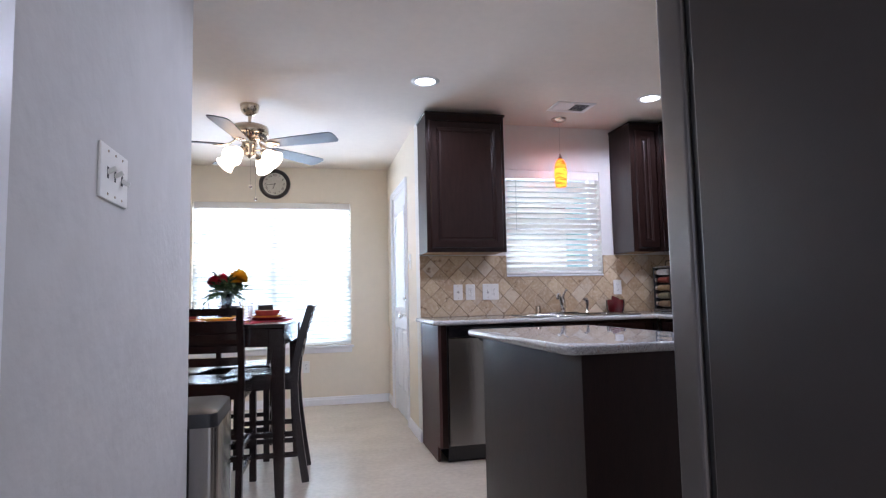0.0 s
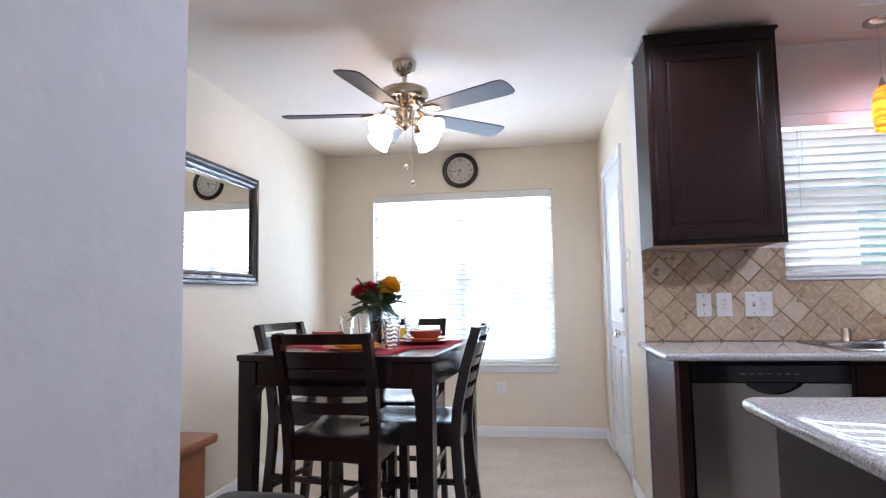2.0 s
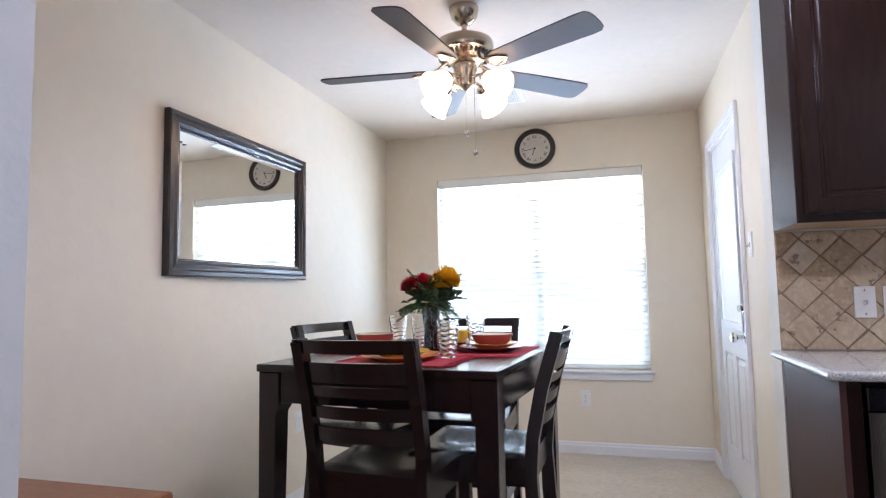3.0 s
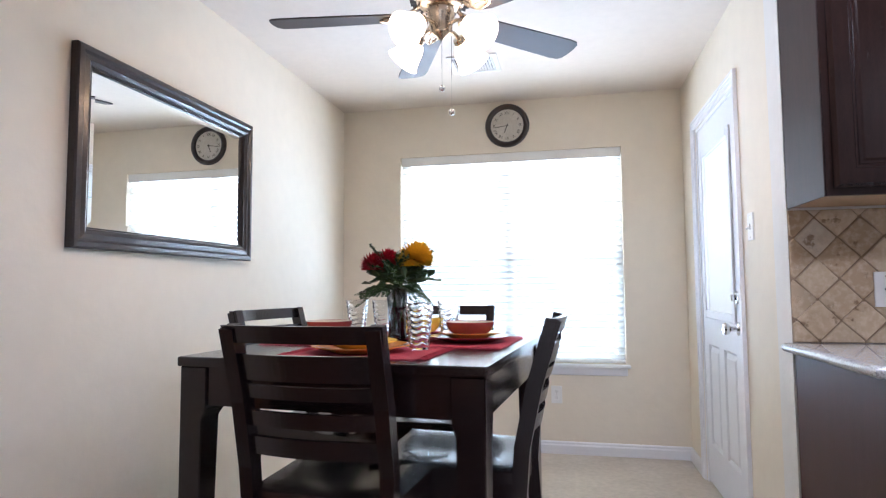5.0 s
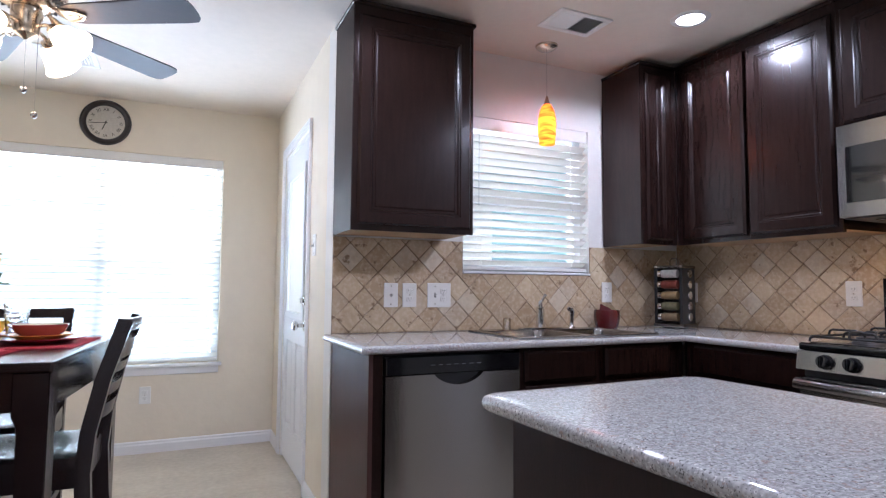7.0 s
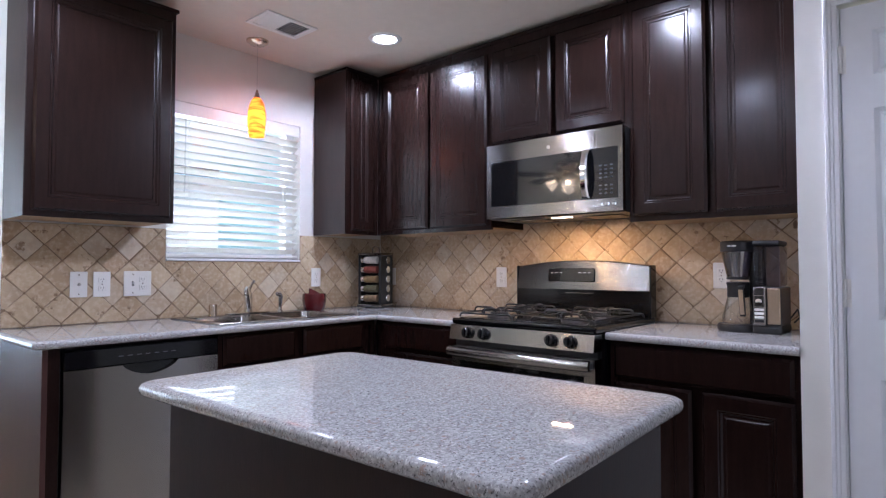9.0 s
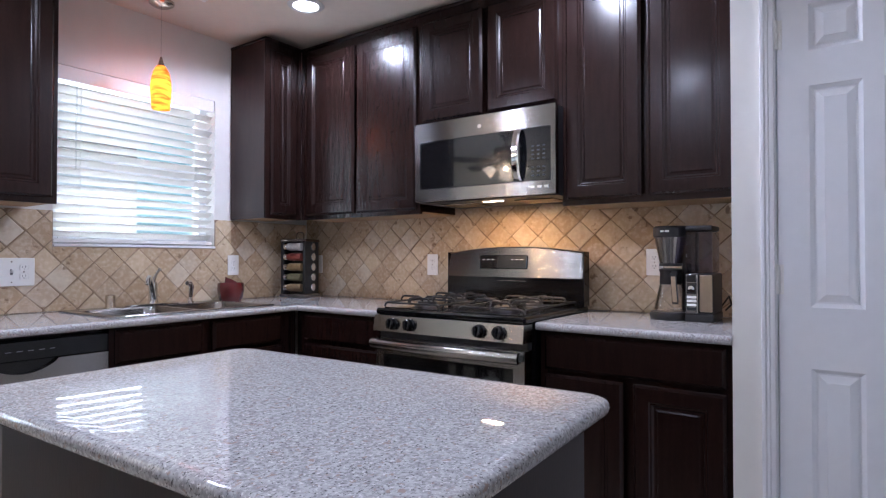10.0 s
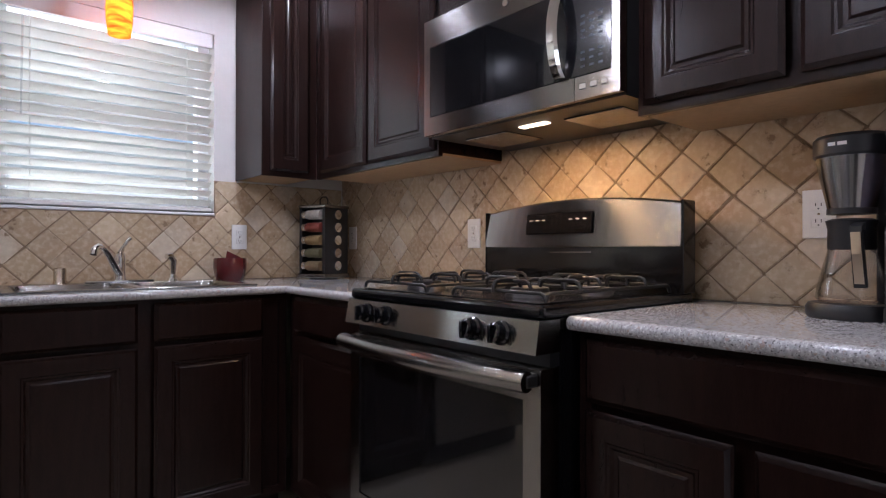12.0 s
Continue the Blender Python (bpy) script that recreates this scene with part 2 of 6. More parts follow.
def blind_material(name, through_light):
    m = bpy.data.materials.new(name)
    m.use_nodes = True
    n, ln = m.node_tree.nodes, m.node_tree.links
    p = n["Principled BSDF"]
    p.inputs["Base Color"].default_value = (0.82, 0.80, 0.76, 1)
    p.inputs["Roughness"].default_value = 0.45
    tl, mx = n.new("ShaderNodeBsdfTranslucent"), n.new("ShaderNodeMixShader")
    tl.inputs["Color"].default_value = (0.85, 0.84, 0.80, 1)
    mx.inputs["Fac"].default_value = through_light
    ln.new(p.outputs["BSDF"], mx.inputs[1])
    ln.new(tl.outputs["BSDF"], mx.inputs[2])
    ln.new(mx.outputs["Shader"], n["Material Output"].inputs["Surface"])
    return m


TILE, GRANITE, BLIND = tile_material(), granite_material(), blind_material("blind_slat", 0.55)
BLIND_CREAM = blind_material("cream_blind_slat", 0.36)
GLASS = simple_glass("window_glass", (0.95, 0.98, 0.97))
CLEAR = simple_glass("drinking_glass", (0.94, 0.95, 0.96))
# Tint of the sheet added to dim the lower dining sashes.
SASH_DIMMER = simple_glass("dimming_sheet", (0.90, 0.93, 0.96))
SMOKE = simple_glass("smoky_tank", (0.52, 0.50, 0.60))
TUMBLER = bpy.data.materials.new("rippled_glass")
TUMBLER.use_nodes = True
tp_ = TUMBLER.node_tree.nodes["Principled BSDF"]
tp_.inputs["Base Color"].default_value, tp_.inputs["Roughness"].default_value = (0.95, 0.96, 0.97, 1), 0.02
tp_.inputs["Transmission Weight"].default_value, tp_.inputs["IOR"].default_value = 1.0, 1.38
FROST = bpy.data.materials.new("frosted_shade")
FROST.use_nodes = True
fn, fl = FROST.node_tree.nodes, FROST.node_tree.links
ft, fe, fa = fn.new("ShaderNodeBsdfTranslucent"), fn.new("ShaderNodeEmission"), fn.new("ShaderNodeAddShader")
ft.inputs["Color"].default_value = (0.95, 0.92, 0.86, 1)
fe.inputs["Color"].default_value, fe.inputs["Strength"].default_value = (1.0, 0.84, 0.64, 1), 3.0
fl.new(ft.outputs["BSDF"], fa.inputs[0])
fl.new(fe.outputs["Emission"], fa.inputs[1])
fl.new(fa.outputs["Shader"], fn["Material Output"].inputs["Surface"])
CANGLOW = glowing("can_lens", (0.90, 0.95, 1.0), 14.0)
MIRROR = mat("mirror_silver", (0.86, 0.88, 0.88), 0.0, 1.0, vary=0.0)

# ---- building blocks ----


def bx(bm, x0, x1, y0, y1, z0, z1, bev=0.0, seg=1):
    r = bmesh.ops.create_cube(bm, size=1, matrix=Matrix.Translation(((x0 + x1) / 2, (y0 + y1) / 2, (z0 + z1) / 2)) @ Matrix.Diagonal((abs(x1 - x0), abs(y1 - y0), abs(z1 - z0), 1)))
    if bev:
        es = {e for v in r["verts"] for e in v.link_edges}
        bmesh.ops.bevel(bm, geom=list(es), offset=bev, segments=seg, affect="EDGES", profile=0.6)
    return bm


def rod(bm, p0, p1, r0, r1=None, seg=16, caps=True):
    p0, p1 = Vector(p0), Vector(p1)
    d = p1 - p0
    m = Matrix.Translation((p0 + p1) / 2) @ d.to_track_quat("Z", "Y").to_matrix().to_4x4()
    bmesh.ops.create_cone(bm, cap_ends=caps, segments=seg, radius1=r0, radius2=r0 if r1 is None else r1, depth=d.length, matrix=m)
    return bm


def lathe(bm, profile, seg=32, at=(0, 0, 0), m=None):
    """Turns (radius, height) pairs round the upright axis at a place."""
    m = Matrix.Translation(at) if m is None else m
    rings = [[bm.verts.new(m @ Vector((r * math.cos(2 * math.pi * i / seg), r * math.sin(2 * math.pi * i / seg), z))) for i in range(seg)] for r, z in profile]
    for a, b in zip(rings, rings[1:]):
        for i in range(seg):
            bm.faces.new((a[i], a[(i + 1) % seg], b[(i + 1) % seg], b[i]))
    for ring, rz in ((rings[0], profile[0]), (rings[-1], profile[-1])):
        if rz[0] < 0.004:
            bmesh.ops.contextual_create(bm, geom=ring)
    return bm


def tube(bm, pts, r, seg=10):
    """A round bar along points."""
    pts = [Vector(p) for p in pts]
    rings = []
    side = None
    for i, p in enumerate(pts):
        d = (pts[min(i + 1, len(pts) - 1)] - pts[max(i - 1, 0)]).normalized()
        if side is None:
            side = d.orthogonal().normalized()
        side = (side - d * side.dot(d)).normalized()
        up = d.cross(side)
        rr = r[i] if isinstance(r, (list, tuple)) else r
        rings.append([bm.verts.new(p + rr * (math.cos(2 * math.pi * k / seg) * side + math.sin(2 * math.pi * k / seg) * up)) for k in range(seg)])
    for a, b in zip(rings, rings[1:]):
        for k in range(seg):
            bm.faces.new((a[k], a[(k + 1) % seg], b[(k + 1) % seg], b[k]))
    bm.faces.new(rings[0][::-1])
    bm.faces.new(rings[-1])
    return bm


def bar(bm, pts, w, h):
    """A flat bar (w across x, h along the path's normal in the yz plane) through points of a yz curve."""
    rings = []
    for i, p in enumerate(pts):
        p = Vector(p)
        d = (Vector(pts[min(i + 1, len(pts) - 1)]) - Vector(pts[max(i - 1, 0)])).normalized()
        nrm = Vector((0, -d.z, d.y))
        rings.append([bm.verts.new(p + Vector((sx * w / 2, 0, 0)) + nrm * (sn * h / 2)) for sx, sn in ((-1, -1), (1, -1), (1, 1), (-1, 1))])
    for a, b in zip(rings, rings[1:]):
        for k in range(4):
            bm.faces.new((a[k], a[(k + 1) % 4], b[(k + 1) % 4], b[k]))
    bm.faces.new(rings[0][::-1])
    bm.faces.new(rings[-1])
    return bm


def rings(bm, x0, x1, z0, z1, steps):
    """A panel that faces -y, as nested rectangles: (inset, y) pairs from the rim inwards, closed by the last."""
    loops = []
    for ins, y in steps:
        loops.append([bm.verts.new((x, y, z)) for x, z in ((x0 + ins, z0 + ins), (x1 - ins, z0 + ins), (x1 - ins, z1 - ins), (x0 + ins, z1 - ins))])
    for a, b in zip(loops, loops[1:]):
        for k in range(4):
            bm.faces.new((a[k], a[(k + 1) % 4], b[(k + 1) % 4], b[k]))
    bm.faces.new(loops[-1])
    return bm


def mesh_of(name, bm, material, smooth=False):
    bmesh.ops.recalc_face_normals(bm, faces=bm.faces)
    me = bpy.data.meshes.new(name)
    bm.to_mesh(me)
    bm.free()
    me.materials.append(material)
    if smooth:
        for p in me.polygons:
            p.use_smooth = True
        me.set_sharp_from_angle(angle=radians(38))
    return me


def part(name, bm, material, parent=None, label="", smooth=False):
    ob = new(name, mesh_of(name, bm, material, smooth))
    if parent is not None:
        ob.parent = parent
    return tagged(ob, label)


def thing(name, at, label, category, group="", rz=0):
    ob = new(name)
    ob.matrix_world = pose(*at, 0, 0, rz)
    return tagged(ob, label, category, group)


def structure(name, bm, material, label="", category=""):
    ob = part(name, bm, material)
    return tagged(ob, label, category or name.split("_")[0], "", "structure")


B = bmesh.new

# ---- the shell ----
H = 2.44
XL, XD, YW, YK, XR = -1.13, 1.26, 7.294, 5.50, 3.474
structure("floor", bx(B(), -3.0, 4.6, -1.6, 8.0, -0.1, 0), FLOOR, "beige mottled sheet vinyl floor", "floor")
structure("ceiling", bx(B(), -3.0, 4.6, -1.6, 7.6, H, H + 0.12), CEIL, "off-white painted ceiling", "ceiling")


def wall_with_hole(name, axis, at, thick, u0, u1, holes, material, label):
    """A wall on x = at or y = at that grows by thick, with openings (u0, u1, z0, z1)."""
    bm = B()

    def put(a, b, c, d):
        if b - a > 1e-4 and d - c > 1e-4:
            lo, hi = min(at, at + thick), max(at, at + thick)
            bx(bm, *((lo, hi, a, b) if axis == "x" else (a, b, lo, hi)), c, d)
    u = u0
    for a, b, c, d in holes:
        put(u, a, 0, H)
        put(a, b, 0, c)
        put(a, b, d, H)
        u = b
    put(u, u1, 0, H)
    return structure(name, bm, material, label, "wall")


DW = (-0.69, 0.868, 0.60, 2.072)
KW = (1.955, 2.785, 1.232, 2.075)
PD = (6.085, 6.90, 0.0, 2.05)
wall_with_hole("wall_dining_window", "y", YW, 0.16, XL, XD, [DW], WALL, "cream painted wall with a wide window")
wall_with_hole("wall_dining_side", "x", XL, -0.14, 2.2, YW + 0.16, [], WALL, "cream painted dining wall")
wall_with_hole("wall_patio_door", "x", XD, 0.14, YK + 0.14, YW + 0.16, [PD], WALL, "cream painted wall with a patio door")
wall_with_hole("wall_sink", "y", YK, 0.14, XD, XR + 0.14, [KW], WALL_WHITE, "pale painted kitchen wall behind the sink")
wall_with_hole("wall_range", "x", XR, 0.14, 2.70, YK, [], WALL_WHITE, "pale painted kitchen wall behind the range")
wall_with_hole("wall_pantry_return", "y", 2.800, -0.098, 2.858, XR, [], WALL_WHITE, "short painted wall beside the counter")
wall_with_hole("wall_pantry", "x", 2.858, 0.12, -1.4, 2.702, [(2.177, 2.690, 0, 2.04)], WALL_WHITE, "painted wall with a pantry door")
wall_with_hole("wall_switch", "x", 0.034, -0.13, -1.4, 3.36, [], WALL_DIM, "textured painted wall, toned down for dim light, with a light switch")
# Unseen wall; its opening is added only to let the fill lamp through.
wall_with_hole("wall_back", "y", -1.4, -0.12, -0.1, 2.98, [(0.35, 2.05, 0.6, 2.1)], WALL_WHITE, "unseen painted wall with an opening added for the back fill")
wall_with_hole("wall_nook", "y", 2.2, -0.12, XL - 0.14, -0.096, [], WALL, "painted wall")


def baseboard(name, pts, inward):
    """Moulded skirting along a wall, its profile growing to the given side."""
    (ax, ay), (bx_, by) = pts
    d = Vector((bx_ - ax, by - ay, 0))
    nrm = Vector((*inward, 0))
    prof = [(0, 0), (0.014, 0), (0.014, 0.055), (0.010, 0.066), (0.010, 0.075), (0.005, 0.083), (0, 0.083)]
    bm = B()
    loops = [[bm.verts.new(Vector((x, y, 0)) + nrm * o + Vector((0, 0, z))) for o, z in prof] for x, y in pts]
    for k in range(len(prof)):
        bm.faces.new((loops[0][k], loops[0][(k + 1) % len(prof)], loops[1][(k + 1) % len(prof)], loops[1][k]))
    for lp in loops:
        bm.faces.new(lp)
    return structure(name, bm, TRIM, "white moulded baseboard", "baseboard")


baseboard("baseboard_window", [(XL, YW), (XD, YW)], (0, -1))
baseboard("baseboard_side", [(XL, 2.2), (XL, YW - 0.015)], (1, 0))
baseboard("baseboard_patio_far", [(XD, 6.959), (XD, YW - 0.015)], (-1, 0))
baseboard("baseboard_patio_near", [(XD, 5.50), (XD, 6.026)], (-1, 0))
baseboard("baseboard_switch", [(0.034, -1.4), (0.034, 3.36)], (1, 0))
baseboard("baseboard_pantry", [(2.858, 2.735), (2.858, 2.800)], (-1, 0))

# ---- windows and blinds ----


def window(name, hole, y, halves, label):
    x0, x1, z0, z1 = hole
    w = tagged(new(name), label, "window", "", "structure")
    w.location = ((x0 + x1) / 2, y, z0)
    cx, zr = (x0 + x1) / 2, (z0 + z1) / 2 - 0.02

    def loc(bm):
        bm.transform(Matrix.Translation((-cx, -y, -z0)))
        return bm
    yy = y + 0.10
    bm = B()
    for a, b, c, d in ((x0, x0 + 0.05, z0, z1), (x1 - 0.05, x1, z0, z1), (x0 + 0.05, x1 - 0.05, z0, z0 + 0.05), (x0 + 0.05, x1 - 0.05, z1 - 0.05, z1)):
        bx(bm, a, b, yy - 0.02, yy + 0.05, c, d, 0.003)
    part("window_frame", loc(bm), VINYL, w)
    xs = [x0 + 0.05 + (x1 - x0 - 0.1) * i / halves for i in range(halves + 1)]
    for i in range(1, halves):
        part("mullion", loc(bx(B(), xs[i] - 0.04, xs[i] + 0.04, yy - 0.02, yy + 0.05, z0 + 0.05, z1 - 0.05, 0.003)), VINYL, w)
    for a, b in zip(xs, xs[1:]):
        a, b = a + 0.001 + (0.04 if a > xs[0] else 0), b - 0.001 - (0.04 if b < xs[-1] else 0)
        part("meeting_rail", loc(bx(B(), a, b, yy - 0.01, yy + 0.03, zr - 0.03, zr + 0.03, 0.003)), VINYL, w)
        for c, d in ((z0 + 0.05, zr - 0.03), (zr + 0.03, z1 - 0.05)):
            p = part("pane", loc(bx(B(), a, b, yy + 0.012, yy + 0.016, c, d)), GLASS, w)
            p.visible_shadow = False
        # Tinted sheet added over each lower sash to weaken the daylight there.
        if halves > 1:
            part("dimming_sheet", loc(bx(B(), a, b, yy + 0.036, yy + 0.037, z0 + 0.05, zr - 0.03)), SASH_DIMMER, w, "grey sheet added to dim the lower sash")
    return w


window("window_1", DW, YW, 2, "wide double window full of bright daylight")
window("window_2", KW, YK, 1, "kitchen window above the sink")
# stool and apron of the dining window
structure("window_stool", bx(bx(B(), DW[0] - 0.03, DW[1] + 0.025, YW - 0.035, YW + 0.08, 0.575, 0.60, 0.006), DW[0] - 0.01, DW[1] + 0.005, YW - 0.014, YW, 0.525, 0.575, 0.004), TRIM, "white window stool and apron", "sill")
structure("window_ledge", bx(B(), KW[0], KW[1], YK - 0.014, YK + 0.08, KW[2] - 0.012, KW[2], 0.003), TRIM, "narrow white window ledge", "sill")


def blind(name, hole, y, tilt, pitch, label, material):
    x0, x1, z0, z1 = hole
    x0, x1 = x0 + 0.006, x1 - 0.006
    t = thing(name, ((x0 + x1) / 2, y, z0), label, "window blind")
    w = (x1 - x0) / 2
    h = z1 - z0
    part("valance", bx(B(), -w, w, -0.032, -0.02, h - 0.068, h - 0.0008, 0.004, 2), WHITEP, t)
    part("headrail", bx(B(), -w + 0.004, w - 0.004, -0.018, 0.025, h - 0.05, h - 0.004), WHITEP, t)
    part("bottom_rail", bx(B(), -w, w, -0.022, 0.022, 0.006, 0.026, 0.004), WHITEP, t)
    bm = bx(B(), -w, w, -0.0245, 0.0245, -0.0014, 0.0014)
    bm.transform(pose(0, 0, 0, tilt, 0, 0))
    me = mesh_of("slat", bm, material)
    z = 0.05
    while z < h - 0.07:
        s = new("slat", me)
        s.parent = t
        s.location = (0, 0, z)
        z += pitch
    for k in (-0.72, 0.0, 0.72):
        if abs(k) < 0.1 and w < 0.6:
            continue
        bm = B()
        for yy in (-0.026, 0.026):
            rod(bm, (k * w, yy, 0.02), (k * w, yy, h - 0.03), 0.0012, seg=5)
        part("ladder_cord", bm, WHITEP, t)
    wand = B()
    rod(wand, (-w + 0.09, -0.04, h - 0.08), (-w + 0.085, -0.045, h * 0.42), 0.004, seg=8)
    part("tilt_wand", wand, CLEAR, t, "clear wand")
    return t


blind("dining_blind", DW, YW + 0.04, -38, 0.043, "white slatted blind glowing with daylight in the dining window", BLIND)
blind("kitchen_blind", KW, YK + 0.035, -30, 0.043, "white open slatted blind over the kitchen sink", BLIND_CREAM)

# ---- doors ----


def panel_face(bm, x0, x1, z0, z1, y, grow=1):
    rings(bm, x0, x1, z0, z1, [(0, y), (0.004, y + 0.004), (0.012, y + 0.0115), (0.017, y + 0.0118), (0.036, y + 0.003), (0.038, y + 0.0015), (0.040, y + 0.0015)])


def casing(name, u0, u1, top, m, parent_label, wide=0.057):
    """Moulded door casing round an opening, facing -y in its own frame, then placed by m."""
    bm = B()
    for a, b, th in ((0.0, 0.4, 0.011), (0.4, 0.68, 0.014), (0.68, 1.0, 0.018)):
        a, b = a * wide, b * wide
        bx(bm, u0 - b, u0 - a, -th, 0, 0, top + a, 0.002)
        bx(bm, u1 + a, u1 + b, -th, 0, 0, top + a, 0.002)
        bx(bm, u0 - b, u1 + b, -th, 0, top + a, top + b, 0.002)
    bm.transform(m)
    return structure(name, bm, TRIM, parent_label, "door casing")


# six-panel pantry door, closed, in the wall x = 2.858 (its own x runs towards -y)
mp = pose(2.858, 2.679, 0, 0, 0, -90)
casing("casing_pantry", 0.0, 0.492, 2.03, mp, "white moulded door casing", 0.038)
structure("jamb_pantry", bx(bx(B(), 2.860, 2.975, 2.6745, 2.6895, 0, 2.024), 2.860, 2.975, 2.178, 2.192, 0, 2.024), TRIM, "white door jamb", "jamb")
pd = tagged(new("door_1"), "white six-panel pantry door, closed", "door", "", "structure")
pd.matrix_world = pose(2.868, 2.672, 0.012, 0, 0, -90)
DWID, DH = 0.478, 2.008
bm = bx(B(), 0, DWID, 0.012, 0.035, 0, DH)
cols = ((0.083, 0.215), (0.263, 0.395))
rows = ((0.22, 0.825), (1.008, 1.672), (1.778, 1.92))
for a, b in ((0, 0.083), (0.215, 0.263), (0.395, DWID)):
    bx(bm, a, b, 0, 0.012, 0, DH)
for a, b in cols:
    zz = 0
    for c, d in rows:
        bx(bm, a, b, 0, 0.012, zz, c)
        panel_face(bm, a, b, c, d, 0.0)
        zz = d
    bx(bm, a, b, 0, 0.012, zz, DH)
part("door_leaf", bm, DOORP, pd)
for z in (0.28, 1.09, 1.84):
    bm = rod(B(), (-0.004, -0.008, z - 0.045), (-0.004, -0.008, z + 0.045), 0.007, seg=12)
    for k in range(3):
        rod(bm, (-0.004, -0.008, z - 0.045 + 0.03 * k), (-0.004, -0.008, z - 0.043 + 0.03 * k), 0.0078, seg=12)
    bx(bm, -0.012, 0.014, -0.003, -0.0005, z - 0.045, z + 0.045)
    part("hinge", bm, WHITEP, pd, "painted butt hinge")
part("door_knob", lathe(B(), [(0.001, 0), (0.028, 0), (0.028, 0.006), (0.012, 0.01), (0.011, 0.035), (0.026, 0.045), (0.028, 0.058), (0.018, 0.068), (0.001, 0.07)], 24, m=pose(DWID - 0.06, 0, 0.92, 90, 0, 0)), NICKEL, pd, "round nickel knob", True)

# half-glazed patio door in the wall x = 1.26, knob side nearest the kitchen
mpt = pose(XD, PD[1], 0, 0, 0, -90)
casing("casing_patio", 0.0, PD[1] - PD[0], PD[3], mpt, "white moulded door casing")
structure("jamb_patio", bx(bx(bx(B(), XD + 0.002, XD + 0.135, PD[0], PD[0] + 0.02, 0, PD[3] - 0.02), XD + 0.002, XD + 0.135, PD[1] - 0.02, PD[1], 0, PD[3] - 0.02), XD + 0.002, XD + 0.135, PD[0], PD[1], PD[3] - 0.02, PD[3]), TRIM, "white door jamb", "jamb")
dd = tagged(new("door_2"), "white half-glazed patio door with a nickel knob, closed", "door", "", "structure")
dd.matrix_world = pose(XD + 0.008, PD[1] - 0.0203, 0.014, 0, 0, -90)
W2, H2 = PD[1] - PD[0] - 0.0406, 2.0155
gx0, gx1, gz0, gz1 = 0.10, W2 - 0.125, 0.955, H2 - 0.165
bm = B()
for a, b, c, d in ((0, gx0, 0, H2), (gx1, W2, 0, H2), (gx0, gx1, gz1, H2), (gx0, gx1, 0.78, gz0)):
    bx(bm, a, b, 0, 0.04, c, d)
mid = (gx0 + gx1) / 2
for a, b in ((gx0, mid - 0.05), (mid + 0.05, gx1)):
    bx(bm, a, b, 0, 0.04, 0, 0.22)
    panel_face(bm, a, b, 0.22, 0.78, 0.0)
    bx(bm, a, b, 0.014, 0.04, 0.22, 0.78)
bx(bm, mid - 0.05, mid + 0.05, 0, 0.04, 0, 0.78)
part("door_leaf", bm, DOORP, dd)
bm = B()
for a, b, c, d in ((gx0 - 0.03, gx0 + 0.015, gz0 - 0.03, gz1 + 0.03), (gx1 - 0.015, gx1 + 0.03, gz0 - 0.03, gz1 + 0.03), (gx0 + 0.015, gx1 - 0.015, gz0 - 0.03, gz0 + 0.015), (gx0 + 0.015, gx1 - 0.015, gz1 - 0.015, gz1 + 0.03)):
    bx(bm, a, b, -0.011, -0.0005, c, d, 0.004)
part("glazing_frame", bm, DOORP, dd)
g = part("pane", bx(B(), gx0, gx1, 0.018, 0.022, gz0, gz1), GLASS, dd)
g.visible_shadow = False
for z in [gz0 + 0.02 + 0.016 * k for k in range(int((gz1 - gz0 - 0.03) / 0.016))]:
    bm = bx(B(), gx0 + 0.016, gx1 - 0.016, -0.0095, 0.0095, -0.0004, 0.0004)
    bm.transform(pose(0, 0.009, z, -76, 0, 0))
    part("mini_blind_slat", bm, BLIND, dd)
knobp = [(0.001, 0), (0.032, 0), (0.032, 0.006), (0.013, 0.012), (0.012, 0.038), (0.024, 0.046), (0.029, 0.06), (0.024, 0.072), (0.001, 0.076)]
part("door_knob", lathe(B(), knobp, 24, m=pose(W2 - 0.062, 0, 0.905, 90, 0, 0)), CHROME, dd, "round satin nickel knob", True)
dbm = lathe(B(), [(0.001, 0), (0.031, 0), (0.029, 0.012), (0.012, 0.016), (0.001, 0.017)], 24, m=pose(W2 - 0.062, 0, 1.05, 90, 0, 0))
bx(dbm, W2 - 0.066, W2 - 0.058, -0.032, -0.016, 1.035, 1.065, 0.002)
part("deadbolt", dbm, CHROME, dd, "nickel deadbolt turn", True)

# ---- cabinets ----
CT, TH = 0.92, 0.031


def ring_door(bm, x0, x1, z0, z1, y=0.0, wide=0.055):
    """A raised-panel cabinet door front: bevelled rim, flat frame, moulded step, raised field. Its face stands at y - 0.02."""
    rings(bm, x0, x1, z0, z1, [(0, y), (0.0, y - 0.009), (0.004, y - 0.012), (0.011, y - 0.020), (wide, y - 0.020), (wide + 0.004, y - 0.016), (wide + 0.009, y - 0.016), (wide + 0.016, y - 0.010), (wide + 0.024, y - 0.010), (wide + 0.030, y - 0.013), (wide + 0.034, y - 0.013)])
    return bm


def drawer_front(bm, x0, x1, z0, z1, y=0.0):
    rings(bm, x0, x1, z0, z1, [(0, y), (0.0, y - 0.008), (0.004, y - 0.011), (0.013, y - 0.020), (0.016, y - 0.020)])
    return bm


